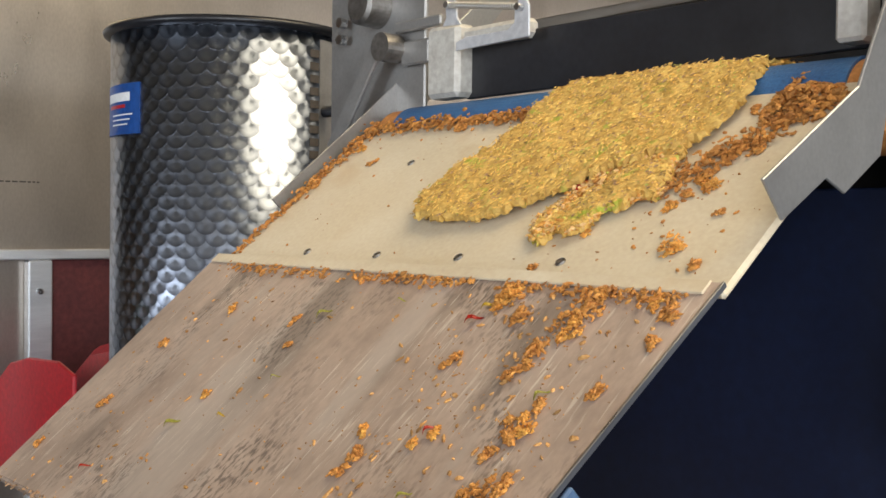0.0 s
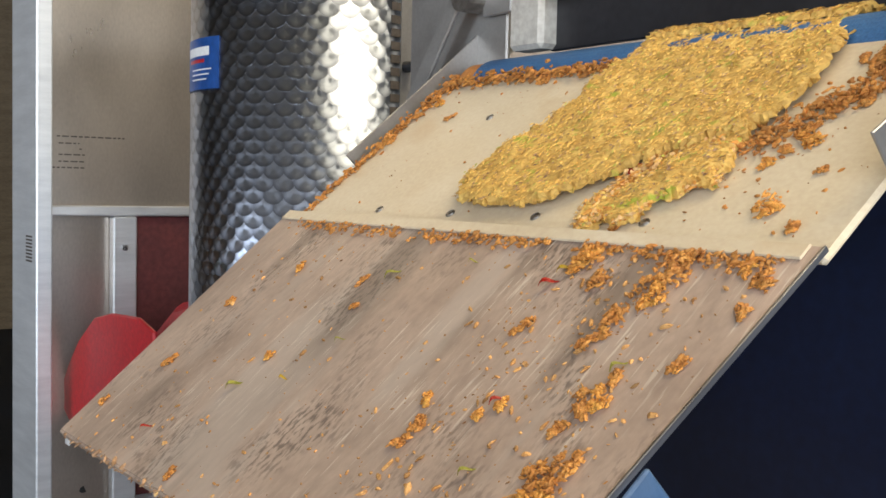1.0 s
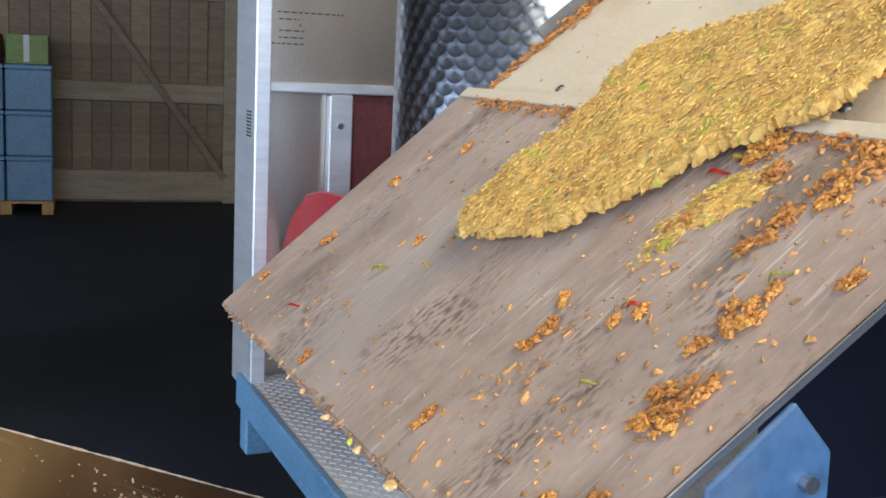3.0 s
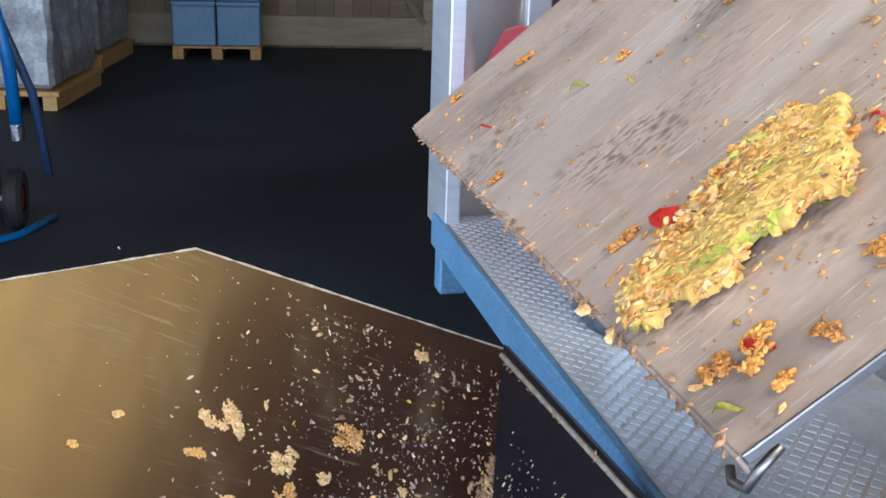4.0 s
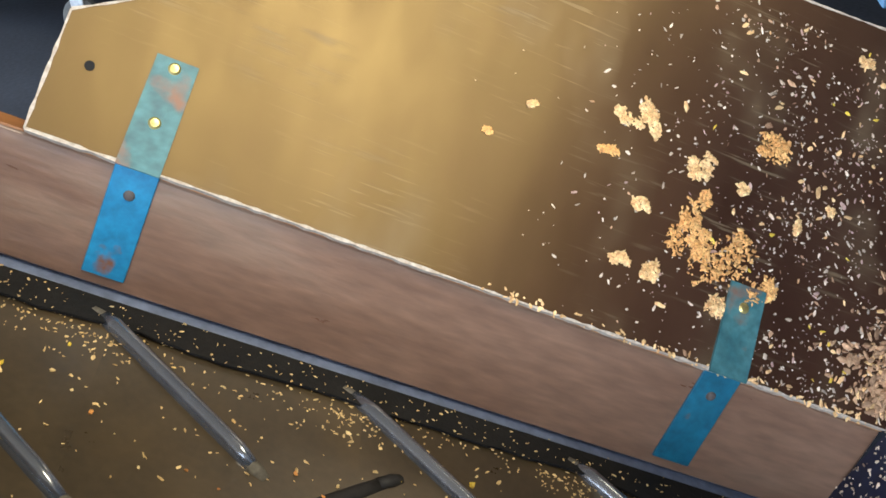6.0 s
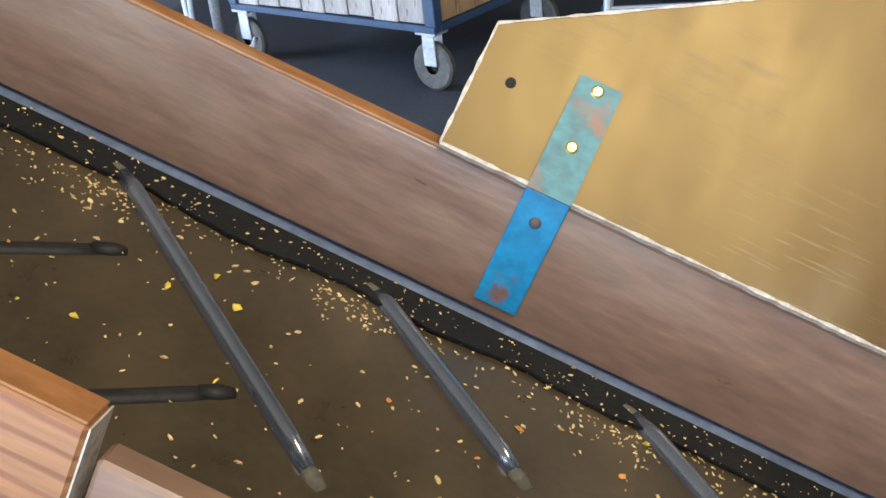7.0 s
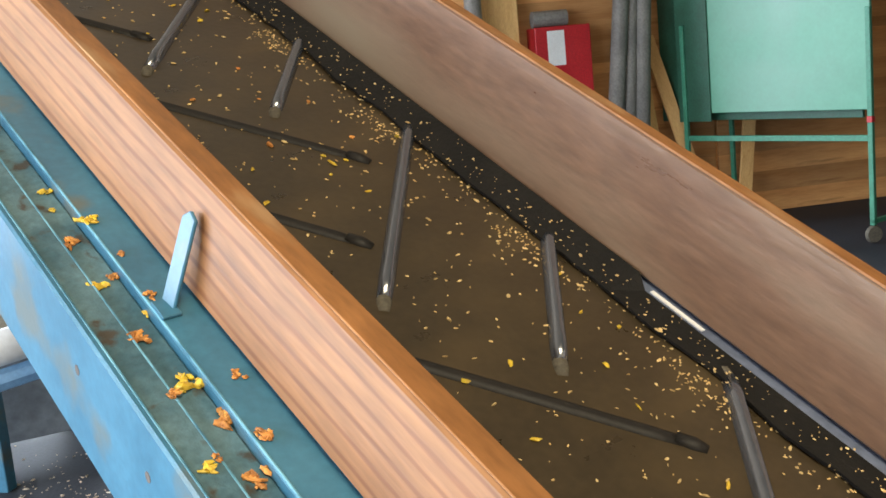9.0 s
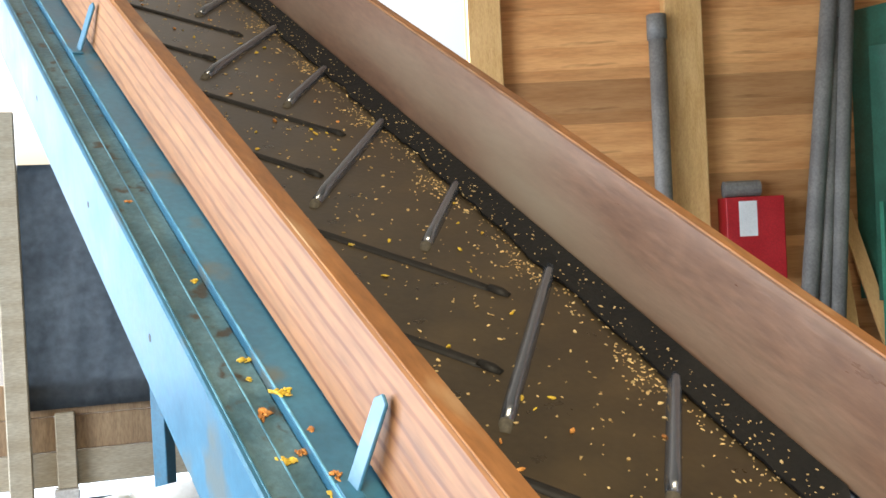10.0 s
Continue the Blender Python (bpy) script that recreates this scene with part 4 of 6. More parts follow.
# belt in rigid lengths that run round the two drums
PITCH, SPEED = 0.311, 0.762
HEAD, TAIL = 4.608, -1.05
LOOP = 2 * (HEAD - TAIL) + math.pi * BELT_D
COUNT = 2 * round(LOOP / PITCH / 2)
LOOP_PITCH = LOOP / COUNT
CLEATS = {}


def cleat(a, b, low):
    """A moulded rib with sloping sides and a flat crown, running out to a point."""
    bm = bmesh.new()
    a, b = Vector((*a, 0)), Vector((*b, 0))
    d = (b - a).normalized()
    side = Vector((-d.y, d.x, 0))
    rows_ = []
    n = 12
    for k in range(n + 1):
        q = k / n
        e = min(1, (1 - q) * 6 + 0.62)
        w, h = (0.010 if low else 0.0105) * (0.7 + 0.3 * e), (0.0045 if low else 0.015) * e * min(1, 0.55 + q * 8)
        c = a.lerp(b, q)
        rows_.append([bm.verts.new(c + side * x * w + Vector((0, 0, z))) for x, z in ((-1, -0.002), (-0.9, h * 0.25), (-0.45, h * 0.92), (-0.2, h), (0.2, h), (0.45, h * 0.92), (0.9, h * 0.25), (1, -0.002))])
    for r1, r2 in zip(rows_, rows_[1:]):
        for i in range(7):
            bm.faces.new((r1[i], r1[i + 1], r2[i + 1], r2[i]))
    bm.faces.new(rows_[0])
    bm.faces.new(rows_[-1])
    return bm


def belt_length(long_right, seed):
    ob = thing("conveyor_belt_length", CONV, "dark rubber belt length with chevron cleats", "conveyor belt", "moving belt lengths")
    part("belt_rubber", boxes(((-LOOP_PITCH / 2, 0.012, -0.008), (LOOP_PITCH / 2, 0.490, 0))), M_RUBBER, ob)
    for side in (0, 1):
        a, b = (0.17, 0.038), ((-0.168, 0.314) if (side == 0) == long_right else (-0.033, 0.200))
        if side:
            a, b = (a[0] - 0.022, 0.478 - a[1]), (b[0] - 0.022, 0.478 - b[1])
        key = (side, long_right)
        if key not in CLEATS:
            tip = bmesh.new()
            d = 1 if side == 0 else -1
            tube(tip, [(b[0] - 0.018, b[1] + 0.012 * d, -0.004), (b[0] - 0.006, b[1] + 0.004 * d, -0.002), (b[0] + 0.010, b[1] - 0.0066 * d, -0.002)], 0.0105, 8, taper=[0.75, 0.95, 0.85])
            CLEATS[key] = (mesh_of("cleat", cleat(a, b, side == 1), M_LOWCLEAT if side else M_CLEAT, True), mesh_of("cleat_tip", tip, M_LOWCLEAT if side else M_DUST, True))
        bar = piece("cleat", CLEATS[key][0], ob, Matrix())
        piece("cleat_tip", CLEATS[key][1], bar, Matrix())
        if side == 0:
            if "head" not in CLEATS:
                CLEATS["head"] = mesh_of("cleat_head", rod([(a[0] + 0.022, a[1] - 0.008, -0.002), (a[0] + 0.004, a[1], 0.001), (a[0] - 0.014, a[1] + 0.002, -0.003)], 0.008, 7), M_DUST, True)
            piece("cleat_head", CLEATS["head"], bar, Matrix())
    r2 = random.Random(seed)
    h = LOOP_PITCH / 2
    spots = [(r2.uniform(-h, h), 0.05 + 0.40 * r2.random(), 0.0, 0.0012 + 0.0022 * r2.random() ** 2) for _ in range(110)]
    spots += [(r2.uniform(-h, h), 0.045 + abs(r2.gauss(0, 0.03)), 0.0, r2.uniform(0.001, 0.0026)) for _ in range(90)]
    spots += [(0.17 + r2.gauss(0, 0.04), 0.065 + abs(r2.gauss(0, 0.02)), 0.0, r2.uniform(0.001, 0.0024)) for _ in range(70)]
    tagged(part("fine_crumb_layer", crumbs(spots, r2), M_BELTCRUMB, ob), kind="stuff")
    spots = [(r2.uniform(-h, h), 0.06 + 0.38 * r2.random(), 0.0, r2.uniform(0.003, 0.006)) for _ in range(9)]
    tagged(part("coarse_crumb_layer", crumbs(spots, r2), r2.choice((M_LEMON, M_CRUMB)), ob), kind="stuff")
    return ob


def loop_pose(d):
    """The pose of a belt length at distance d along the loop, in the conveyor's space."""
    d %= LOOP
    straight, half, r = HEAD - TAIL, math.pi * BELT_D / 2, BELT_D / 2
    if d < straight:
        return Matrix.Translation((TAIL + d, 0, BELT_N))
    d -= straight
    if d < half:
        a = d / r
        return Matrix.Translation((HEAD + r * math.sin(a), 0, BELT_N - r + r * math.cos(a))) @ Matrix.Rotation(a, 4, "Y")
    d -= half
    if d < straight:
        return Matrix.Translation((HEAD - d, 0, BELT_N - BELT_D)) @ Matrix.Rotation(math.pi, 4, "Y")
    a = (d - straight) / r
    return Matrix.Translation((TAIL - r * math.sin(a), 0, BELT_N - r - r * math.cos(a))) @ Matrix.Rotation(math.pi + a, 4, "Y")


belt = [belt_length(k % 2 == 0, 50 + k) for k in range(COUNT)]
# a long cleat starts 0.34 m along the conveyor at 8 s
BELT_PHASE = (0.349 - 0.17) - TAIL - SPEED * 8.0

# ---- hopper ----
hopper = thing("feed_hopper", CONV, "brown film-faced plywood feed hopper on the conveyor", "hopper")
HDIR = Vector((0, -0.354, 0.363)).normalized()
hm = axes((-0.097, -0.016, 0.181), (-1, 0, 0), HDIR)
# 1 where the sheet's +z face looks to the belt
HZ = 1 if (hm.to_3x3() @ Vector((0, 0, 1))).z > 0 else -1
OUT = [(0, 0), (1.150, 0), (1.191, 0.28), (1.177, 0.560), (0.600, 0.520), (0.0, 0.147)]
side_sheet = part("side_sheet", slab(OUT, 0.012 * HZ), M_PLY, hopper, "smooth brown film-faced sheet", m=hm)
ring = bmesh.new()
rr_ = random.Random(5)
for p, q in zip(OUT, OUT[1:] + OUT[:1]):
    p, q = Vector((*p, 0)), Vector((*q, 0))
    n = max(2, int((q - p).length / 0.012))
    nrm = Vector(((q - p).y, -(q - p).x, 0)).normalized()
    vs = []
    for k in range(n + 1):
        c = p.lerp(q, k / n)
        j = rr_.uniform(0.0005, 0.0026)
        vs.append([ring.verts.new(c + nrm * j + Vector((0, 0, HZ * 0.0008))), ring.verts.new(c + nrm * j + Vector((0, 0, -HZ * 0.0125))), ring.verts.new(c - nrm * j * 0.9 + Vector((0, 0, HZ * 0.0008)))])
    for a, b in zip(vs, vs[1:]):
        ring.faces.new((a[0], b[0], b[1], a[1]))
        ring.faces.new((a[2], b[2], b[0], a[0]))
part("chipped_edge", ring, M_PLYEDGE, side_sheet, "pale chipped plywood edge")
part("bolt_hole", rod([(0.04, 0.092, HZ * 0.0003), (0.04, 0.092, HZ * 0.0010)], 0.006, 12), M_SKIRT, side_sheet)
em = axes((-1.258, 0, 0), (0, 1, 0), (-0.012, 0, 1))
end_sheet = part("end_sheet", slab([(-0.395, 0.592), (0.0, 0.19), (0.0, 0.0), (0.60, 0.0), (0.60, 0.567)], -0.012), M_END, hopper, "dark film-faced end sheet", m=em)
part("chipped_edge", boxes(((-0.390, 0.567, -0.001), (0.60, 0.575, 0.019)), bevel=0.002), M_PLYEDGE, end_sheet, "pale chipped plywood edge", m=Matrix.Rotation(radians(-0.9), 4, "Z"))
batten = part("wooden_batten", boxes(((0.0, 0.0, 0.0), (0.46, 0.055, 0.040)), bevel=0.004), M_BOARDEDGE, end_sheet, "orange pine batten", m=pose(0.085, 0.300, 0.013, 0, 0, 4))
batten_c = crumbs([(rr_.uniform(0.0, 0.46), 0.040 + rr_.uniform(0.0, 0.045) * rr_.uniform(0.4, 1), 0.006 + 0.036 * rr_.random(), rr_.uniform(0.002, 0.0045)) for _ in range(1100)], rr_)
tagged(part("crumb_layer", batten_c, M_PINKHEAP, batten), kind="stuff")
part("blue_bracket", boxes(((-0.01, 0.02, 0.013), (0.085, 0.30, 0.017)), ((0.03, 0.30, 0.013), (0.07, 0.395, 0.017)), bevel=0.0015), M_NAVY, end_sheet, "dirty blue steel bracket")
bracket_c = crumbs([(rr_.uniform(-0.008, 0.083), rr_.uniform(0.03, 0.298), 0.0172, rr_.uniform(0.001, 0.0032)) for _ in range(170)], rr_)
tagged(part("bracket_crumb_layer", bracket_c, M_FLECK, end_sheet), kind="stuff")
# straps that tie the sheet to the board
for x0, x1, top, mat_low, mat_top in ((0.102, 0.153, 0.133, M_STRAP, M_STRAP_OLD), (0.873, 0.928, 0.120, M_STRAP_TEAL, M_STRAP_OLD)):
    strap = part("strap", slab([(x0, -0.004), (x1, -0.004), (x1, top), (x0 + 0.002, top)], -0.004 * HZ, 0), mat_top, hopper, "rusty blue flat steel strap", m=hm @ pose(0, 0, HZ * 0.0005))
    low = boxes(((-0.097 - x1, 0.0, 0.03), (-0.097 - x0, 0.004, 0.19)), bevel=0.001)
    part("lower_strap", low, mat_low, strap, m=(hm @ pose(0, 0, HZ * 0.0005)).inverted() @ far_m)
    part("rivet", lathe([(0, 0.004), (0.005, 0.003), (0.007, 0)], 10), M_INK, strap, m=(hm @ pose(0, 0, HZ * 0.0005)).inverted() @ far_m @ pose(-0.097 - (x0 + x1) / 2, 0.004, 0.142, -90))
    for y in ((0.122, 0.054) if x0 < 0.5 else (0.09,)):
        part("screw", lathe([(0, 0.003), (0.005, 0.0025), (0.0075, 0)], 12), M_SCREW, strap, m=pose((x0 + x1) / 2, y, HZ * 0.004))

# crumbs on the hopper sheet
rh = random.Random(11)
HP = CONV @ hm


def on_sheet(x, y):
    return HP @ Matrix.Translation((x, y, 0)) @ (Matrix() if HZ > 0 else Matrix.Rotation(math.pi, 4, "X"))


for x, y, r in ((0.712, 0.289, 0.016), (0.896, 0.321, 0.022), (0.795, 0.246, 0.018), (0.797, 0.178, 0.026), (0.824, 0.15, 0.018), (0.873, 0.15, 0.03), (0.764, 0.099, 0.018), (0.726, 0.177, 0.012), (0.715, 0.098, 0.011), (0.862, 0.085, 0.018), (0.862, 0.242, 0.01), (0.667, 0.227, 0.01), (1.003, 0.486, 0.013), (0.678, 0.275, 0.012), (0.502, 0.191, 0.004), (0.548, 0.246, 0.006), (0.954, 0.22, 0.009), (0.932, 0.12, 0.012), (0.997, 0.26, 0.01), (0.91, 0.05, 0.009)):
    whole("pomace_clump", clump(rh, r * rh.uniform(1.15, 1.8), 0.0033, int(30 + r * 11000), (rh.uniform(0.5, 1.2), rh.uniform(0.5, 1.2)), 0.3), rh.choice((M_CRUMB_PALE, M_CRUMB_PALE, M_CRUMB_FRESH)), on_sheet(x, y), "pale orange clump of pomace on the brown sheet", "pomace", "clumps on the hopper", "stuff")
def strewn(count, lo, hi, spread):
    """Flecks thicker towards the corner and in drifts."""
    got = []
    while len(got) < count:
        x, y = 1.00 + rh.gauss(0, spread), rh.uniform(0.005, 0.51)
        if 0.35 < x < 1.165 and noise.noise((x * 16, y * 16, 2)) > rh.uniform(-0.6, 0.35):
            got.append((x, HZ * y, 0, lo + (hi - lo) * rh.random() ** 3))
    return got


for count, lo, hi, spread, mt in ((1500, 0.0010, 0.0038, 0.17, M_FLECK), (240, 0.001, 0.0042, 0.13, M_PINKHEAP), (130, 0.002, 0.0055, 0.12, M_HEAP), (70, 0.003, 0.0065, 0.12, M_CRUMB_PALE), (22, 0.002, 0.005, 0.10, M_LEMON)):
    fb = bmesh.new()
    for x, y, z, s in strewn(count, lo, hi, spread):
        crumb(fb, (x, y, z + s * 0.2), s, rh, 0.3)
    tagged(whole("pomace_flecks", fb, mt, on_sheet(0, 0), "pale dried flecks of pomace on the brown sheet", "pomace"), kind="stuff")
for count, smin, smax, mt in ((1300, 0.002, 0.005, M_HEAP), (560, 0.004, 0.0078, M_HEAP), (160, 0.003, 0.008, M_CRUMB_PALE)):
    heap = []
    for _ in range(count):
        y = 0.015 + 0.35 * rh.random() ** 1.25
        width = (0.017 + 0.14 * (0.36 - y)) * (0.5 + 0.9 * abs(noise.noise((y * 18, 0, 4))))
        d = abs(rh.gauss(0, width))
        heap.append((1.180 - d, HZ * y, max(0, 1.3 * width - d) * 0.7 * rh.random(), rh.uniform(smin, smax)))
    tagged(whole("pomace_heap", crumbs(heap, rh), mt, on_sheet(0, 0), "old brownish pomace heaped in the hopper corner", "pomace"), kind="stuff")
ef = crumbs([(rh.uniform(-0.25, 0.58), rh.uniform(0.03, 0.5), 0.012, 0.001 + 0.0018 * rh.random()) for _ in range(1500)], rh)
tagged(whole("end_flecks", ef, M_FLECK, CONV @ em, "pale flecks on the dark end sheet", "pomace"), kind="stuff")
rim_c = crumbs([(rh.uniform(-0.37, 0.58), 0.571 + rh.uniform(-0.004, 0.006), rh.uniform(0.002, 0.018), rh.uniform(0.0015, 0.004)) for _ in range(260)], rh)
tagged(whole("rim_crumbs", rim_c, M_HEAP, CONV @ em, "dry crumbs along the hopper rim", "pomace"), kind="stuff")
bc = crumbs([(rh.uniform(0.55, 1.14), HZ * rh.uniform(-0.004, 0.010), 0.0, rh.uniform(0.0012, 0.004)) for _ in range(110)], rh)
tagged(whole("edge_crumbs", bc, M_CRUMB_PALE, on_sheet(0, 0), "crumbs caught along the sheet edge", "pomace"), kind="stuff")

# ---- pomace on the chute ----
rc = random.Random(31)
LOWER_CLUMPS = [(-0.836, 0.412, 0.03), (-0.8, 0.382, 0.018), (-0.729, 0.412, 0.034), (-0.72, 0.375, 0.022), (-0.745, 0.335, 0.024), (-0.752, 0.309, 0.016), (-0.845, 0.313, 0.014), (-0.705, 0.238, 0.02), (-0.692, 0.248, 0.018), (-0.712, 0.211, 0.014), (-0.888, 0.205, 0.012), (-0.867, 0.176, 0.014), (-0.87, 0.15, 0.013), (-0.673, 0.181, 0.024), (-0.687, 0.162, 0.02), (-0.677, 0.143, 0.016), (-0.897, 0.051, 0.015), (-1.169, 0.021, 0.01), (-0.695, 0.281, 0.011), (-0.644, 0.299, 0.011), (-0.79, 0.224, 0.01), (-0.806, 0.204, 0.009), (-1.204, 0.202, 0.01), (-1.41, 0.148, 0.011), (-1.42, 0.267, 0.011), (-1.335, 0.343, 0.013), (-1.469, 0.062, 0.01), (-0.625, 0.37, 0.012), (-0.627, 0.407, 0.016), (-0.65, 0.424, 0.014), (-1.173, 0.34, 0.01), (-1.138, 0.298, 0.008), (-0.696, 0.047, 0.02), (-0.696, 0.027, 0.016), (-0.660, 0.084, 0.012), (-0.655, 0.048, 0.009)]
WHITE_CLUMPS = [(-0.717, 0.062, 0.026), (-0.668, 0.039, 0.014), (-0.707, 0.383, 0.034), (-0.693, 0.309, 0.026), (-0.705, 0.248, 0.022), (-0.731, 0.227, 0.018), (-0.733, 0.183, 0.018), (-0.752, 0.162, 0.014), (-0.758, 0.141, 0.01), (-0.747, 0.2, 0.014), (-0.846, 0.088, 0.01), (-0.684, 0.128, 0.008), (-0.751, 0.334, 0.012), (-1.44, 0.263, 0.012), (-1.299, 0.356, 0.014), (-0.883, 0.018, 0.01), (-1.515, 0.305, 0.016), (-1.534, 0.203, 0.012)]
for base, places in ((lower_m, LOWER_CLUMPS), (white_m, WHITE_CLUMPS)):
    for x, y, r in places:
        whole("pomace_clump", clump(rc, r, 0.0024 + r * 0.032, int(24 + r * 4600), (rc.uniform(0.6, 1), rc.uniform(0.8, 1.3)), 0.7), rc.choice((M_CRUMB, M_CRUMB, M_CRUMB_BRIGHT)), base @ pose(x, y, 0.001, 0, 0, rc.uniform(-40, 40)), "moist orange-brown clump of pomace on the chute", "pomace", "clumps on the chute", "stuff")
# a ragged line of crumbs below the white sheet, along the left edge and under the roller
line = []
for _ in range(560):
    x = -1.49 + 0.87 * rc.random() ** 0.75
    if noise.noise((x * 14, 0, 0)) > -0.3:
        line.append((x, LOWLEN - 0.022 - abs(rc.gauss(0, 0.009)), abs(rc.gauss(0, 0.003)), rc.uniform(0.0015, 0.0042)))
tagged(whole("crumb_line", crumbs(line, rc), M_CRUMB, lower_m, "brown crumbs caught below the white sheet", "pomace"), kind="stuff")
line = []
for _ in range(520):
    y = 0.38 * rc.random() ** 0.7
    line.append((-1.553 + abs(rc.gauss(0, 0.006 + 0.022 * y)), y, abs(rc.gauss(0, 0.002 + 0.012 * y)), rc.uniform(0.002, 0.005)))
for _ in range(650):
    x = rc.uniform(-1.55, -1.15)
    line.append((x, 0.375 - abs(rc.gauss(0, 0.012)), abs(rc.gauss(0, 0.006)), rc.uniform(0.002, 0.0055)))
for _ in range(420):
    a, d = rc.uniform(0, 6.28), 0.05 * math.sqrt(rc.random())
    line.append((-0.69 + d * math.cos(a), 0.335 + d * math.sin(a) * 0.9, max(0, 0.05 - d) * 0.6 * rc.random(), rc.uniform(0.003, 0.006)))
for _ in range(380):
    q = rc.random()
    line.append((-0.70 - 0.10 * q + rc.gauss(0, 0.014), 0.29 - 0.13 * q + rc.gauss(0, 0.012), abs(rc.gauss(0, 0.005)), rc.uniform(0.002, 0.005)))
tagged(whole("crumb_drift", crumbs(line, rc), M_CRUMB, white_m, "rusty brown crumbs drifted on the white sheet", "pomace"), kind="stuff")
scatter = [(rc.uniform(-1.49, -0.62), rc.uniform(0.01, 0.42), 0, 0.0009 + 0.003 * rc.random() ** 4) for _ in range(420)]
scatter += [(-0.78 + rc.gauss(0, 0.09), rc.uniform(0.01, 0.42), 0, 0.0010 + 0.0034 * rc.random() ** 3) for _ in range(420)]
scatter = [q for q in scatter if -1.5 < q[0] < -0.638 + 0.07 * q[1]]
tagged(whole("loose_crumbs", crumbs(scatter, rc), M_CRUMB_MIX, lower_m, "loose pale crumbs on the worn steel", "pomace"), kind="stuff")
ragged = [(rc.uniform(-1.50, -0.645), rc.uniform(-0.004, 0.003), rc.uniform(-0.012, 0.001), rc.uniform(0.0015, 0.0045)) for _ in range(330)]
tagged(whole("lip_crumbs", crumbs(ragged, rc), M_HEAP, lower_m, "dirt and crumbs stuck along the chute lip", "pomace"), kind="stuff")
wsc = [(rc.uniform(-1.5, -0.64), rc.uniform(0.01, 0.36), 0, 0.0008 + 0.0022 * rc.random() ** 3) for _ in range(90)]
wsc += [(-0.75 + rc.gauss(0, 0.07), rc.uniform(0.02, 0.3), 0, 0.001 + 0.003 * rc.random() ** 2) for _ in range(70)]
tagged(whole("loose_crumbs", crumbs([q for q in wsc if -1.55 < q[0] < -0.63], rc), M_CRUMB, white_m, "loose crumbs on the white sheet", "pomace"), kind="stuff")


def peel(m, length, width, material, label):
    bm = bmesh.new()
    n = 6
    rows_ = []
    for k in range(n + 1):
        q = k / n
        wd = width * math.sin(math.pi * min(max(q, 0.08), 0.92))
        rows_.append([bm.verts.new((length * (q - 0.5), y * wd, 0.003 + 0.004 * math.sin(q * 5) + abs(y) * wd * 0.5)) for y in (-0.5, 0, 0.5)])
    for a, b in zip(rows_, rows_[1:]):
        for i in range(2):
            bm.faces.new((a[i], a[i + 1], b[i + 1], b[i]))
    bmesh.ops.solidify(bm, geom=bm.faces[:], thickness=0.0015)
    return whole("fruit_peel", bm, material, m, label, "peel", "peels on the chute")


for x, y, l, a, mt in [(-1.124, 0.355, 0.022, 60, 0), (-1.004, 0.39, 0.01, 30, 0), (-1.214, 0.147, 0.022, 50, 0), (-1.101, 0.245, 0.012, 60, 0), (-1.303, 0.054, 0.016, 60, 1), (-0.863, 0.372, 0.022, 40, 1), (-0.856, 0.393, 0.02, 40, 2), (-0.698, 0.287, 0.018, 70, 0), (-0.764, 0.146, 0.016, 60, 0), (-1.134, 0.176, 0.01, 20, 2), (-0.796, 0.222, 0.018, 60, 1), (-0.662, 0.012, 0.018, 60, 0), (-0.689, 0.049, 0.022, 50, 1)]:
    peel(lower_m @ pose(x, y, 0.001, 0, 0, a), l, l * 0.35, (M_LEAF, M_PEEL_RED, M_LEMON)[mt], "small moist piece of fruit peel")

# the pressed mat of pomace
MAT_OUT = [(-1.165, 0.103), (-1.204, 0.156), (-1.174, 0.238), (-1.150, 0.300), (-1.137, 0.336), (-1.137, 0.425), (-1.018, 0.436), (-0.775, 0.440), (-0.768, 0.387), (-0.770, 0.306), (-0.793, 0.241), (-0.884, 0.202), (-1.002, 0.115), (-1.08, 0.096)]


def inside(x, y, poly):
    hit = False
    for (x1, y1), (x2, y2) in zip(poly, poly[1:] + poly[:1]):
        if (y1 > y) != (y2 > y) and x < (x2 - x1) * (y - y1) / (y2 - y1) + x1:
            hit = not hit
    return hit


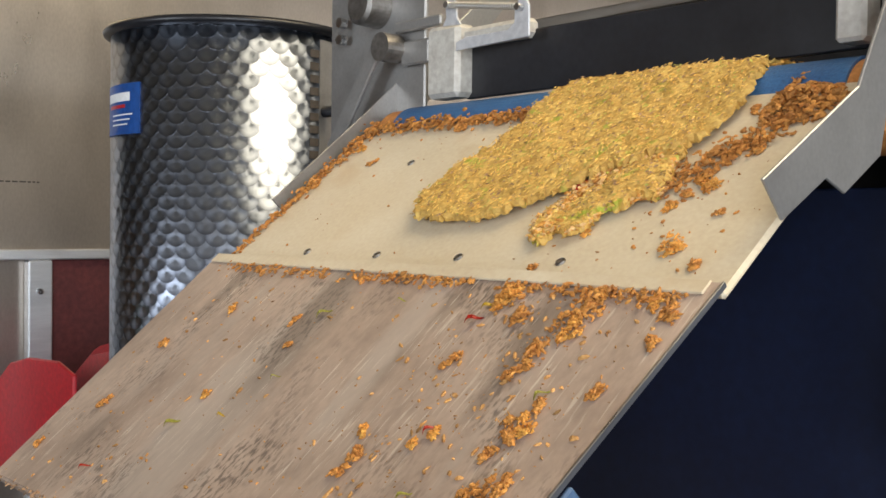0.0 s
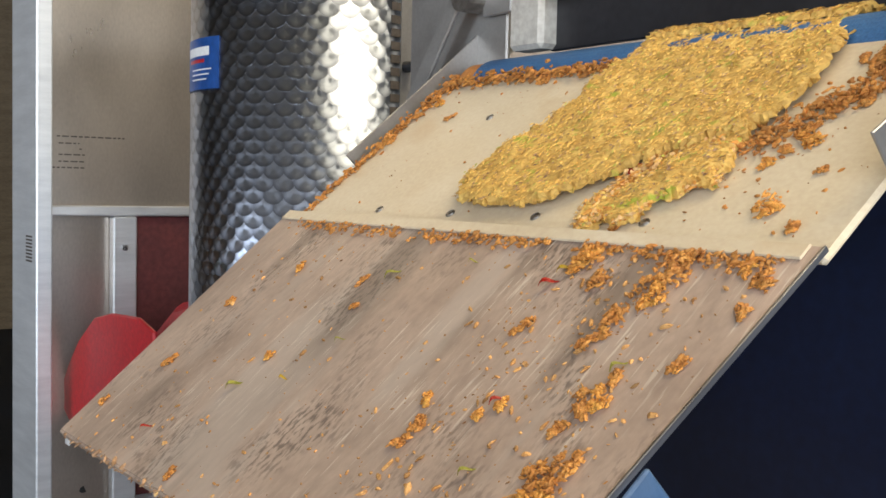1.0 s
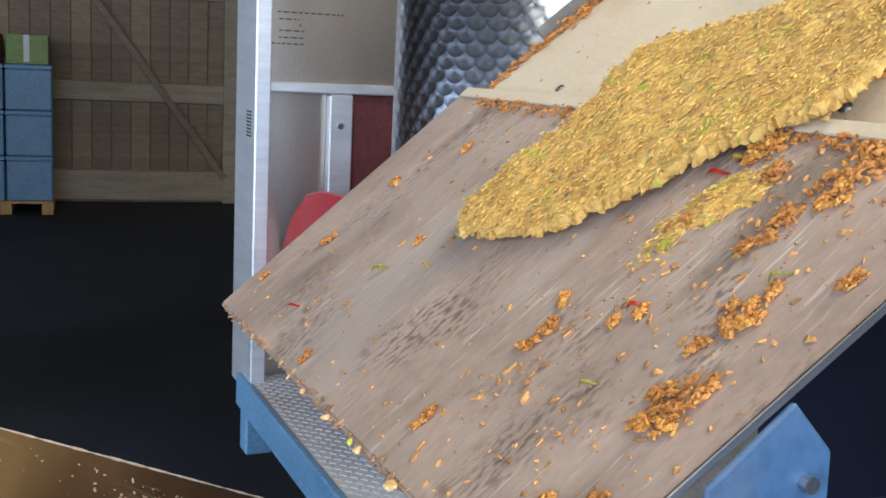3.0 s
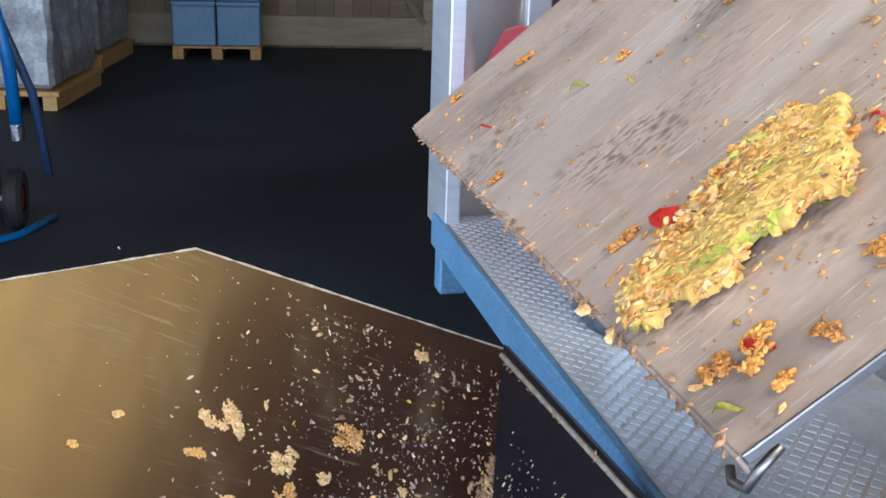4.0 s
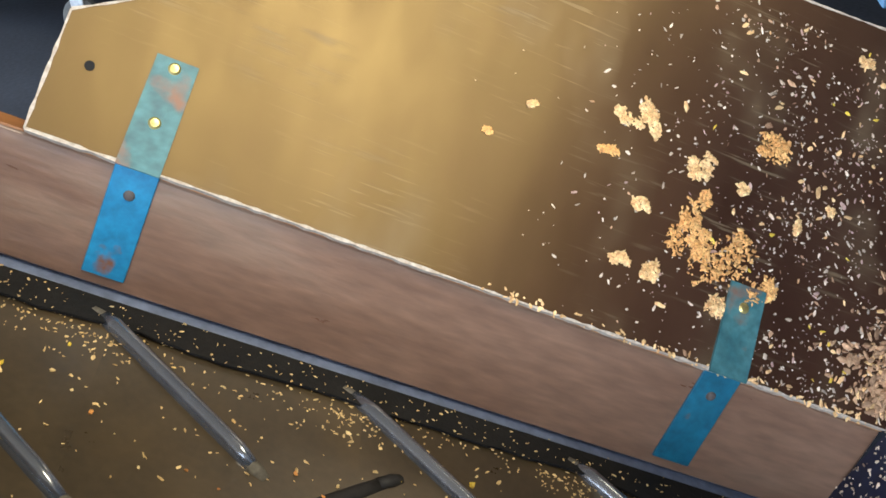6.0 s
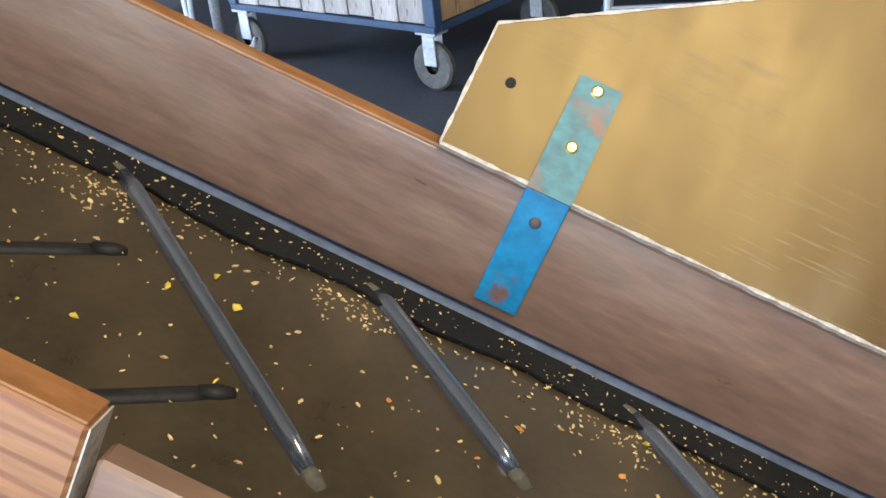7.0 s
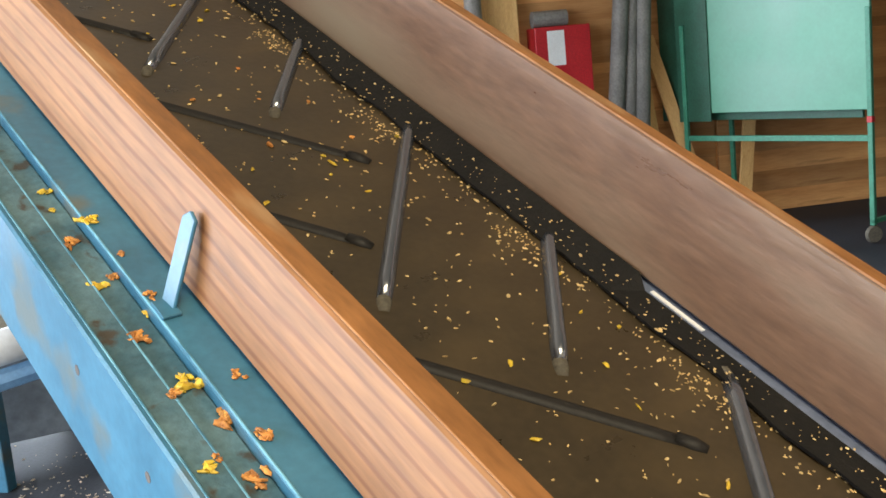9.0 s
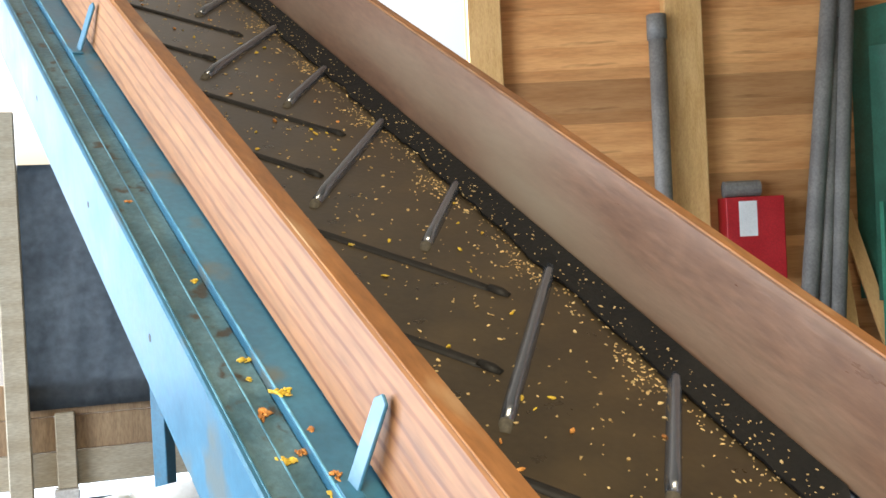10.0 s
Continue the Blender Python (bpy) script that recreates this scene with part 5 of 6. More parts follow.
def mat_piece(name, poly, origin, label, rng_, thick=0.011, flakes=4200, ripple=0.006, curl=0.0):
    """A pressed slab with a torn outline, uneven faces and flakes on top; local origin at origin."""
    ox, oy = origin
    thing_ = thing(name, Matrix(), label, "pomace")
    step = 0.0045
    xs, ys = [p[0] for p in poly], [p[1] for p in poly]
    nx, ny = int((max(xs) - min(xs)) / step) + 2, int((max(ys) - min(ys)) / step) + 2
    jag = lambda x, y: (x + 0.010 * noise.noise((x * 38, y * 38, 1)) + 0.006 * noise.noise((x * 110, y * 110, 7)), y + 0.010 * noise.noise((x * 38, y * 38, 5)) + 0.006 * noise.noise((x * 110, y * 110, 9)))
    bm = bmesh.new()
    top, low = {}, {}

    def level(x, y):
        return ripple * noise.noise((x * 11, y * 11, 3)) + 0.003 * noise.noise((x * 60, y * 60, 2)) + curl * max(0, (min(ys) + 0.06 - y)) ** 1.0

    def vert(i, j):
        if (i, j) not in top:
            x, y = min(xs) + i * step, min(ys) + j * step
            z = level(x, y)
            x += rng_.uniform(-0.4, 0.4) * step
            y += rng_.uniform(-0.4, 0.4) * step
            top[i, j] = bm.verts.new((x - ox, y - oy, thick + z + 0.0012 * rng_.random()))
            low[i, j] = bm.verts.new((x - ox, y - oy, max(0.001, z + 0.001)))
        return (i, j)

    cells = {(i, j) for i in range(nx) for j in range(ny) if inside(*jag(min(xs) + (i + 0.5) * step, min(ys) + (j + 0.5) * step), poly)}
    for i, j in cells:
        k = [vert(i, j), vert(i + 1, j), vert(i + 1, j + 1), vert(i, j + 1)]
        bm.faces.new([top[q] for q in k])
        bm.faces.new([low[q] for q in reversed(k)])
        for d, a, b in (((0, -1), 0, 1), ((1, 0), 1, 2), ((0, 1), 2, 3), ((-1, 0), 3, 0)):
            if (i + d[0], j + d[1]) not in cells:
                bm.faces.new((top[k[a]], low[k[a]], low[k[b]], top[k[b]]))
    rim_keys = {(i + a, j + b) for i, j in cells for a in (0, 1) for b in (0, 1) if any((i + a - c, j + b - d) not in cells for c in (0, 1) for d in (0, 1))}
    for q in rim_keys:
        z0 = low[q].co.z
        top[q].co.z = z0 + (top[q].co.z - z0) * rng_.uniform(0.15, 0.75)
        low[q].co.z = z0 + 0.002 * rng_.random()
        for v in (top[q], low[q]):
            v.co.x += rng_.uniform(-0.0025, 0.0025)
            v.co.y += rng_.uniform(-0.0025, 0.0025)
    part("slab", bm, M_POMACE, thing_)
    fl = bmesh.new()
    gr = bmesh.new()
    br = bmesh.new()
    cl = sorted(cells)
    for n_ in range(flakes):
        i, j = rng_.choice(cl)
        x, y = min(xs) + (i + rng_.random()) * step, min(ys) + (j + rng_.random()) * step
        a, L, wd = rng_.gauss(1.2, 0.8), rng_.uniform(0.003, 0.011), rng_.uniform(0.0012, 0.0038)
        c = Vector((x - ox, y - oy, thick + level(x, y) + 0.0012))
        ux = Vector((math.cos(a), math.sin(a), rng_.uniform(-0.15, 0.15)))
        uy = Vector((-math.sin(a), math.cos(a), rng_.uniform(-0.25, 0.25)))
        t_ = gr if n_ % (16 if flakes > 2000 else 50) == 0 else br if n_ % 6 == 0 else fl
        q = [t_.verts.new(c + ux * L / 2 + uy * wd * 0.2), t_.verts.new(c + uy * wd / 2 + Vector((0, 0, 0.0008))), t_.verts.new(c - ux * L / 2), t_.verts.new(c - uy * wd / 2 + Vector((0, 0, 0.0006)))]
        t_.faces.new(q)
    tagged(part("flake_layer", fl, M_FLAKE, thing_), kind="stuff")
    tagged(part("brown_flake_layer", br, M_HEAP, thing_), kind="stuff")
    tagged(part("green_flake_layer", gr, M_LEAF, thing_), kind="stuff")
    return thing_


rm = random.Random(77)
mat_main = mat_piece("pomace_mat", MAT_OUT, (-0.97, 0.26), "yellow pressed mat of apple pomace with torn edges", rm)
FRAG_OUT = [(-0.84, 0.222), (-0.858, 0.207), (-0.877, 0.183), (-0.886, 0.153), (-0.872, 0.127), (-0.862, 0.092), (-0.852, 0.058), (-0.834, 0.026), (-0.805, 0.004), (-0.778, 0.012), (-0.780, 0.044), (-0.758, 0.052), (-0.757, 0.083), (-0.774, 0.102), (-0.763, 0.127), (-0.758, 0.151), (-0.746, 0.168), (-0.796, 0.194)]
mat_fragment = mat_piece("pomace_fragment", FRAG_OUT, (-0.83, 0.11), "torn loose piece of the pomace mat with peel", rm, 0.013, 900, 0.020)
for count, s0, s1, mt in ((500, 0.0014, 0.0042, M_FLAKE), (600, 0.0014, 0.0050, M_CRUMB_BRIGHT), (900, 0.0012, 0.0045, M_CRUMB_PALE), (16, 0.003, 0.006, M_LEAF)):
    fc = []
    while len(fc) < count:
        x, y = rm.uniform(-0.92, -0.74), rm.uniform(0.0, 0.235)
        if inside(x, y, FRAG_OUT):
            fc.append((x + 0.83, y - 0.11, 0.005 + 0.006 * rm.random(), rm.uniform(s0, s1)))
    tagged(part("crumb_layer", crumbs(fc, rm), mt, mat_fragment), kind="stuff")
pp = bmesh.new()
crumb(pp, (-0.046, -0.026, 0.004), 0.0145, rm, 0.24)
part("red_peel", pp, M_PEEL_RED, mat_fragment, "bright red piece of peel")
for x, y, s in ((0.03, 0.05, 0.011), (0.048, -0.01, 0.012), (0.040, -0.055, 0.013)):
    pp = bmesh.new()
    crumb(pp, (x, y, 0.011), s, rm, 0.25)
    part("green_peel", pp, M_LEAF, mat_fragment, "yellow-green piece of peel")
STRIPS = []
for k in range(4):
    STRIPS.append(mat_piece("pomace_strip", [(-1.13, 0.0), (-0.80, 0.0), (-0.80, 0.050), (-1.13, 0.050)], (-0.957, 0.025), "strip of the pomace mat leaving the roller", rm, 0.010, 700, 0.003))

# ---- things in the hall ----
FALLING = []


def crate_pallet(m):
    pal = thing("pallet", m, "wooden pallet under blue crates", "pallet")
    for k in range(6):
        part("deck_board", boxes(((0, 0.02 + k * 0.2, 0.10), (0.82, 0.14 + k * 0.2, 0.122)), bevel=0.002), M_PINE, pal)
    for x in (0.0, 0.36, 0.72):
        part("block", boxes(((x, 0.02, 0.022), (x + 0.1, 0.16, 0.098)), bevel=0.002), M_PINE, pal)
        part("runner", boxes(((x, 0.02, 0), (x + 0.1, 1.18, 0.02)), bevel=0.002), M_PINE, pal)
    for x in (0.0, 0.415):
        for k in range(3):
            c = thing("crate", m @ pose(x, 0.02, 0.125 + k * 0.415), "stacked pale blue plastic crate", "crate", "crates on the pallet")
            part("body", boxes(((0.004, 0.004, 0), (0.401, 0.60, 0.37)), bevel=0.012), M_CRATE, c)
            part("rim", boxes(((0, 0, 0.372), (0.405, 0.604, 0.41)), bevel=0.006), M_CRATE, c)
    for x, mt, lab in ((0.02, M_CARDBOARD, "brown cardboard box on the crates"), (0.43, M_GREENLIGHT, "pale green carton on the crates")):
        b = thing("carton", m @ pose(x, 0.05, 0.125 + 3 * 0.415), lab, "box")
        part("body", boxes(((0, 0, 0), (0.36, 0.5, 0.26)), bevel=0.004), mt, b)
        part("tape", boxes(((0.15, -0.001, 0.02), (0.20, 0.0, 0.26))), M_PAPER, b)


crate_pallet(pose(-7.02, 8.22, 0, 0, 0, 36))


def wrapped_pallet(m, seed):
    pal = thing("wrapped_pallet", m, "pallet of goods wrapped in crinkled clear film", "pallet", "wrapped pallets")
    bm = bmesh.new()
    box(bm, (0, 0, 0.15), (0.8, 1.1, 1.6), 0.03)
    bmesh.ops.subdivide_edges(bm, edges=bm.edges[:], cuts=7, use_grid_fill=True)
    for v in bm.verts:
        v.co += Vector((noise.noise(v.co * 6 + Vector((seed, 0, 0))), noise.noise(v.co * 6 + Vector((0, seed, 0))), 0)) * 0.035
    part("wrapped_load", bm, M_WRAP, pal)
    part("deck", boxes(((-0.02, -0.03, 0.10), (0.84, 1.15, 0.135)), bevel=0.003), M_PINE, pal)
    for x in (0.0, 0.36, 0.72):
        part("runner", boxes(((x, -0.02, 0), (x + 0.1, 1.14, 0.098)), bevel=0.003), M_PINE, pal)


wrapped_pallet(pose(-7.72, 6.90, 0, 0, 0, 30), 3)
wrapped_pallet(pose(-6.60, 5.35, 0, 0, 0, 30), 8)

# slatted cart
cart = thing("slatted_cart", pose(-4.79, 1.35, 0, 0, 0, 25.4), "weathered wooden slatted cart on castors", "cart")
part("base_frame", boxes(((0, 0, 0.235), (1.14, 0.04, 0.262)), ((0, 0.76, 0.235), (1.14, 0.8, 0.262)), ((0, 0.04, 0.235), (0.04, 0.76, 0.262)), ((1.10, 0.04, 0.235), (1.14, 0.76, 0.262)), bevel=0.003), M_BLUEFRAME, cart, "blue steel base frame")
for x, y in ((0, 0), (1.1, 0), (0, 0.76), (1.1, 0.76)):
    part("corner_post", boxes(((x, y - 0.006, 0.262), (x + 0.05, y + 0.04, 1.1)), bevel=0.003), M_BLUEFRAME, cart)
slat = mesh_of("slat", boxes(((0, 0, 0), (0.124, 0.018, 0.8)), bevel=0.003), M_WOODGREY)
for k in range(8):
    piece("slat", slat, cart, pose(0.052 + k * 0.1305, 0.006, 0.264 + 0.004 * (k % 3)))
slat2 = mesh_of("slat", boxes(((0, 0, 0), (0.018, 0.112, 0.8)), bevel=0.003), M_SLATWARM)
for k in range(6):
    piece("slat", slat2, cart, pose(1.105, 0.045 + k * 0.118, 0.264))
part("floor_board", boxes(((0.05, 0.03, 0.264), (1.10, 0.76, 0.28))), M_WOODGREY, cart)
for x, y in ((0.04, 0.05), (1.08, 0.05), (0.04, 0.75), (1.08, 0.75)):
    cs = part("castor", boxes(((x - 0.05, y - 0.04, 0.222), (x + 0.05, y + 0.04, 0.234)), ((x - 0.03, y - 0.026, 0.10), (x + 0.03, y - 0.020, 0.222)), ((x - 0.03, y + 0.020, 0.10), (x + 0.03, y + 0.026, 0.222)), bevel=0.002), M_GALV, cart, "galvanised swivel castor")
    part("wheel", lathe([(0.03, -0.018), (0.085, -0.018), (0.095, -0.010), (0.095, 0.010), (0.085, 0.018), (0.03, 0.018)], 24), M_WHEEL, cs, m=pose(x, y, 0.096, 90, 0, 0))

pole = thing("tap_pole", pose(-4.86, 1.30, 0), "galvanised standpipe with red tape and pale hose", "standpipe")
part("pipe", rod([(0, 0, 0), (0, 0, 1.25)], 0.024, 14), M_GALV, pole, smooth=True)
part("tape", rod([(0, 0, 0.76), (0, 0, 0.92)], 0.0255, 14), M_RED, pole, "red tape")
part("hose", rod([(0.02, -0.02, 0.62), (-0.10, -0.06, 0.55), (-0.15, -0.1, 0.38), (-0.13, -0.1, 0.18), (-0.02, -0.09, 0.12), (0.10, -0.08, 0.14), (0.30, -0.06, 0.10), (0.34, 0.05, 0.13), (0.2, 0.1, 0.12)], 0.012, 8), M_PALEHOSE, pole, smooth=True)
part("hose", rod([(0.0, -0.03, 0.74), (-0.05, -0.06, 0.55), (-0.10, -0.08, 0.30), (-0.12, -0.09, 0.05)], 0.012, 8), M_PALEHOSE, pole, smooth=True)

# folded green table on castors
gt = thing("folding_table", pose(-8.60, 0.19, 0, 0, 0, 49.5), "folded green games table on a castor frame", "table")
part("table_leaf", boxes(((0.0, 0.03, 0.86), (1.52, 0.055, 2.6)), bevel=0.004), M_GREEN, gt, "flat green table leaf")
part("table_leaf", boxes(((-0.28, 0.12, 0.80), (1.40, 0.145, 2.9)), bevel=0.004), M_GREENDARK, gt, "dark green back leaf")
part("leaf_rail", boxes(((-0.03, 0.018, 0.80), (0.26, 0.0295, 2.6)), bevel=0.003), M_GREENDARK, gt, "dark green upright of the folded leaf")
for x in (0.02, 1.50):
    part("frame_leg", boxes(((x, 0.0, 0.12), (x + 0.035, 0.03, 1.5)), bevel=0.003), M_GREENFRAME, gt)
    part("frame_foot", boxes(((x, 0.0, 0.13), (x + 0.035, 0.55, 0.16)), bevel=0.003), M_GREENFRAME, gt)
    part("frame_leg", boxes(((x, 0.52, 0.16), (x + 0.035, 0.55, 0.85)), bevel=0.003), M_GREENFRAME, gt)
    for y in (0.015, 0.535):
        part("castor", lathe([(0.0, -0.02), (0.05, -0.02), (0.06, 0), (0.05, 0.02), (0, 0.02)], 16), M_DUST, gt, m=pose(x + 0.018, y, 0.062, 90, 0, 60))
part("cross_rail", boxes(((0.055, 0.004, 0.66), (1.50, 0.026, 0.70)), bevel=0.003), M_GREENFRAME, gt)
part("red_stop", boxes(((1.498, -0.004, 0.78), (1.537, 0.034, 0.82)), bevel=0.003), M_RED, gt)
part("vent_grid", boxes(*[((1.45 + k * 0.04, 0.60, 0.52), (1.465 + k * 0.04, 0.61, 0.75)) for k in range(7)]), M_INK, gt)

# by the plank wall: red cabinet, pipes, offcuts
cab = thing("red_cabinet", HALL @ pose(WALL_W, 2.49, 0.98), "red metal cabinet with a white sticker on the plank wall", "cabinet")
part("body", boxes(((0, 0, 0), (0.22, 0.42, 0.60)), bevel=0.006), M_RED, cab)
part("sticker", boxes(((0.2195, 0.09, 0.32), (0.221, 0.22, 0.57))), M_PAPER, cab, "white paper sticker")
part("fitting", rod([(0.10, 0.02, 0.66), (0.10, 0.28, 0.66)], 0.06, 14), M_PIPE, cab, "grey pipe fitting on top")


def leaning_pipe(y0, y1, z1, r, mt=None):
    ob = thing("grey_pipe", HALL @ pose(WALL_W, 0, 0), "grey plastic pipe leaning on the plank wall", "pipe", "pipes at the wall")
    part("tube", rod([(0.34, y0, 0), (r + 0.12, y1, z1)], r, 14), mt or M_PIPE, ob, smooth=True)
    part("socket", rod([(0.34 - (0.22 - r) * 0.94, y0 + (y1 - y0) * 0.94, z1 * 0.94), (r + 0.12, y1, z1)], r * 1.15, 14), mt or M_PIPE, ob, smooth=True)


leaning_pipe(2.02, 2.06, 2.9, 0.062)
leaning_pipe(2.92, 3.38, 3.6, 0.06)
leaning_pipe(3.05, 3.36, 3.0, 0.05)
leaning_pipe(3.16, 3.45, 3.3, 0.06)
for y, a in ((3.40, 4), (3.75, 14), (4.0, -10)):
    whole("offcut_board", boxes(((0, -0.05, 0), (0.03, 0.05, 1.5)), bevel=0.003), M_PINE, HALL @ pose(WALL_W + 0.28, y, 0, a, -8, 0), "loose pine offcut leaning on the wall", "board", "offcuts at the wall")

# stepladder
lad = thing("stepladder", pose(-3.47, 2.98, 0, 0, 0, 233), "aluminium stepladder standing on the dark floor", "ladder")
for x in (0.0, 0.50):
    part("front_rail", rod([(x, 0.0, 0), (x * 0.8 + 0.05, -0.26, 1.3)], 0.016, 8), M_ALU, lad)
    part("rear_rail", rod([(x, -0.22, 0), (x * 0.8 + 0.05, -0.28, 1.3)], 0.013, 8), M_ALU, lad)
for z in (0.24, 0.48, 0.72, 0.96):
    q = z / 1.3
    part("step", boxes(((0.05 * q, -0.26 * q - 0.06, z - 0.02), (0.50 - 0.05 * q, -0.26 * q + 0.03, z + 0.012)), bevel=0.003), M_GALV, lad)
part("brace", rod([(0.0, -0.22, 0.12), (0.5, -0.22, 0.12)], 0.01, 8), M_ALU, lad)

# hose trolley behind it
tro = thing("hose_trolley", pose(-3.96, 3.30, 0, 0, 0, 40), "green hose trolley with coiled blue hose", "hose trolley")
for k in range(7):
    r = 0.25 - 0.012 * (k % 3)
    ring = [(0.02 + k * 0.034 - 0.12, r * math.cos(a), 0.62 + r * math.sin(a)) for a in [2 * math.pi * i / 40 for i in range(40)]]
    part("hose_turn", rod(ring, 0.018, 8, True), M_HOSE, tro, smooth=True)
for k in range(5):
    ring = [(0.02 + k * 0.034 - 0.09, 0.19 * math.cos(a), 0.62 + 0.19 * math.sin(a)) for a in [2 * math.pi * i / 36 for i in range(36)]]
    part("hose_turn", rod(ring, 0.018, 8, True), M_HOSE, tro, smooth=True)
for x in (-0.18, 0.18):
    part("side_frame", rod([(x, -0.30, 0.12), (x, -0.32, 0.55), (x, -0.15, 0.95), (x, 0.15, 0.95), (x, 0.32, 0.55), (x, 0.30, 0.12), (x, -0.30, 0.12)], 0.016, 8), M_GREENDARK, tro, smooth=True)
    w = part("wheel", lathe([(0.06, -0.035), (0.12, -0.04), (0.14, -0.02), (0.14, 0.02), (0.12, 0.04), (0.06, 0.035)], 28), M_TYRE, tro, m=pose(x * 1.5, 0.20, 0.14, 0, 90, 0))
    part("hub", lathe([(0.0, -0.03), (0.055, -0.028), (0.055, 0.028), (0, 0.03)], 16), M_RED, w, "red wheel hub")
part("axle", rod([(-0.27, 0.20, 0.14), (0.27, 0.20, 0.14)], 0.012, 8), M_GALV, tro)
part("cross_tube", rod([(-0.18, -0.30, 0.14), (0.18, -0.30, 0.14)], 0.012, 8), M_GALV, tro)
part("yellow_can", lathe([(0, 0.1), (0.07, 0.1), (0.075, 0.12), (0.075, 0.26), (0.03, 0.3), (0, 0.3)], 18), M_LEMON, tro, m=pose(0.0, -0.12, 0.0))
part("hanging_hose", rod([(0.25, 0.10, 1.1), (0.30, 0.14, 0.75), (0.31, 0.15, 0.48)], 0.028, 10), M_HOSE, tro, smooth=True)
part("coupling", rod([(0.31, 0.15, 0.49), (0.31, 0.15, 0.42)], 0.032, 12), M_BOLT, tro)
part("hanging_hose", rod([(0.2, 0.25, 1.1), (0.36, 0.32, 0.6), (0.40, 0.36, 0.2)], 0.020, 10), M_HOSEDARK, tro, smooth=True)
part("loose_hose", rod([(-0.5, -0.1, 0.02), (-0.3, -0.28, 0.018), (0.05, -0.22, 0.018), (0.30, 0.02, 0.018), (0.42, 0.30, 0.018)], 0.018, 8), M_HOSE, tro, smooth=True)

# wagon with a dark tarpaulin beyond the conveyor
WAG = pose(-0.297 - 0.77 * 4.6, 0.137 - 0.64 * 4.6, 0, 0, 0, 129)
wag = thing("tarpaulin_wagon", WAG, "board-sided wagon hung with a dark tarpaulin", "wagon")
tb = bmesh.new()
NX, NZ = 30, 18
grid = [[tb.verts.new((-0.26 + 0.95 * i / NX, -0.03 + 0.012 * noise.noise((i * 0.5, j * 0.22, 2)) + 0.008 * noise.noise((i * 1.3, j, 5)), 0.815 + 0.965 * j / NZ)) for j in range(NZ + 1)] for i in range(NX + 1)]
for i in range(NX):
    for j in range(NZ):
        tb.faces.new((grid[i][j], grid[i + 1][j], grid[i + 1][j + 1], grid[i][j + 1]))
bmesh.ops.solidify(tb, geom=tb.faces[:], thickness=0.004)
part("tarpaulin", tb, M_TARP, wag, "dark woven tarpaulin", smooth=True)
for k in range(3):
    part("side_board", boxes(((-0.42, 0.002 * (k % 2), 0.502 + k * 0.140), (0.9, 0.028, 0.640 + k * 0.140)), bevel=0.004), (M_PALERAIL, M_SLATWARM, M_SLATWARM)[k], wag)
part("stake", boxes(((-0.125, -0.045, 0.50), (-0.050, -0.006, 0.798)), bevel=0.004), M_PALERAIL, wag)
# dark panel added to cover the bright floor glare below the bed
part("glare_cover_panel", boxes(((-0.42, -0.018, 0.05), (0.9, 0.004, 0.352)), bevel=0.003), M_TARP, wag, "dark panel added over the floor glare")
part("stake_foot", boxes(((-0.14, -0.07, 0.452), (-0.045, 0.02, 0.498)), bevel=0.004), M_WHITEBLOCK, wag)
part("corner_post", boxes(((-0.300, -0.10, 0.2), (-0.212, -0.05, 1.98)), bevel=0.005), M_PALERAIL, wag, "pale wooden corner post")
for x in (-0.2, 0.7):
    part("wheel", lathe([(0.05, -0.06), (0.17, -0.07), (0.2, -0.04), (0.2, 0.04), (0.17, 0.07), (0.05, 0.06)], 24), M_TYRE, wag, m=pose(x, 0.3, 0.2, 90, 0, 0))
part("bed", boxes(((-0.42, -0.02, 0.36), (0.9, 1.2, 0.45)), bevel=0.004), M_TARP, wag)
pv = thing("white_drain_pipe", pose(0, 0, 0), "white plastic drain pipe beside the conveyor", "pipe")
pa = Vector((-1.933, -1.313, 0.912))
pb = Vector((-2.121, -1.084, 0.954))
pc = pb + (pb - pa) * 0.9
drop = Vector((0, 0, 0.062))
part("tube", rod([pa, pc], 0.035, 14), M_PVC, pv, smooth=True)
part("collar", rod([pa.lerp(pb, 0.30), pa.lerp(pb, 0.48)], 0.040, 14), M_PVC, pv, smooth=True)
part("carrier_rail", rod([pa - drop, pc - drop], 0.022, 8), M_BLUESTEEL, pv, "pale blue rail under the pipe")
part("support", boxes(((pc.x - 0.03, pc.y - 0.03, 0), (pc.x + 0.03, pc.y + 0.03, pc.z - 0.07)), bevel=0.003), M_BLUEFRAME, pv)

# hedge outside the west gate
rf = random.Random(4)
fo = bmesh.new()
for _ in range(9000):
    c = Vector((rf.gauss(0, 0.8), rf.uniform(-2.5, 10), 4.2 * rf.random() ** 0.8))
    c.x += 0.8 * noise.noise((c.y * 0.7, c.z * 0.7, 1))
    a = Vector((rf.uniform(-1, 1), rf.uniform(-1, 1), rf.uniform(-1, 1))).normalized() * 0.14
    b = a.orthogonal().normalized() * 0.10
    fo.faces.new([fo.verts.new(c + a), fo.verts.new(c + b), fo.verts.new(c - a), fo.verts.new(c - b)])
tagged(whole("hedge", fo, M_FOLIAGE, HALL @ pose(-32, -2, -0.2), "sunlit yellow-green hedge outside the gate", "hedge"), kind="stuff")

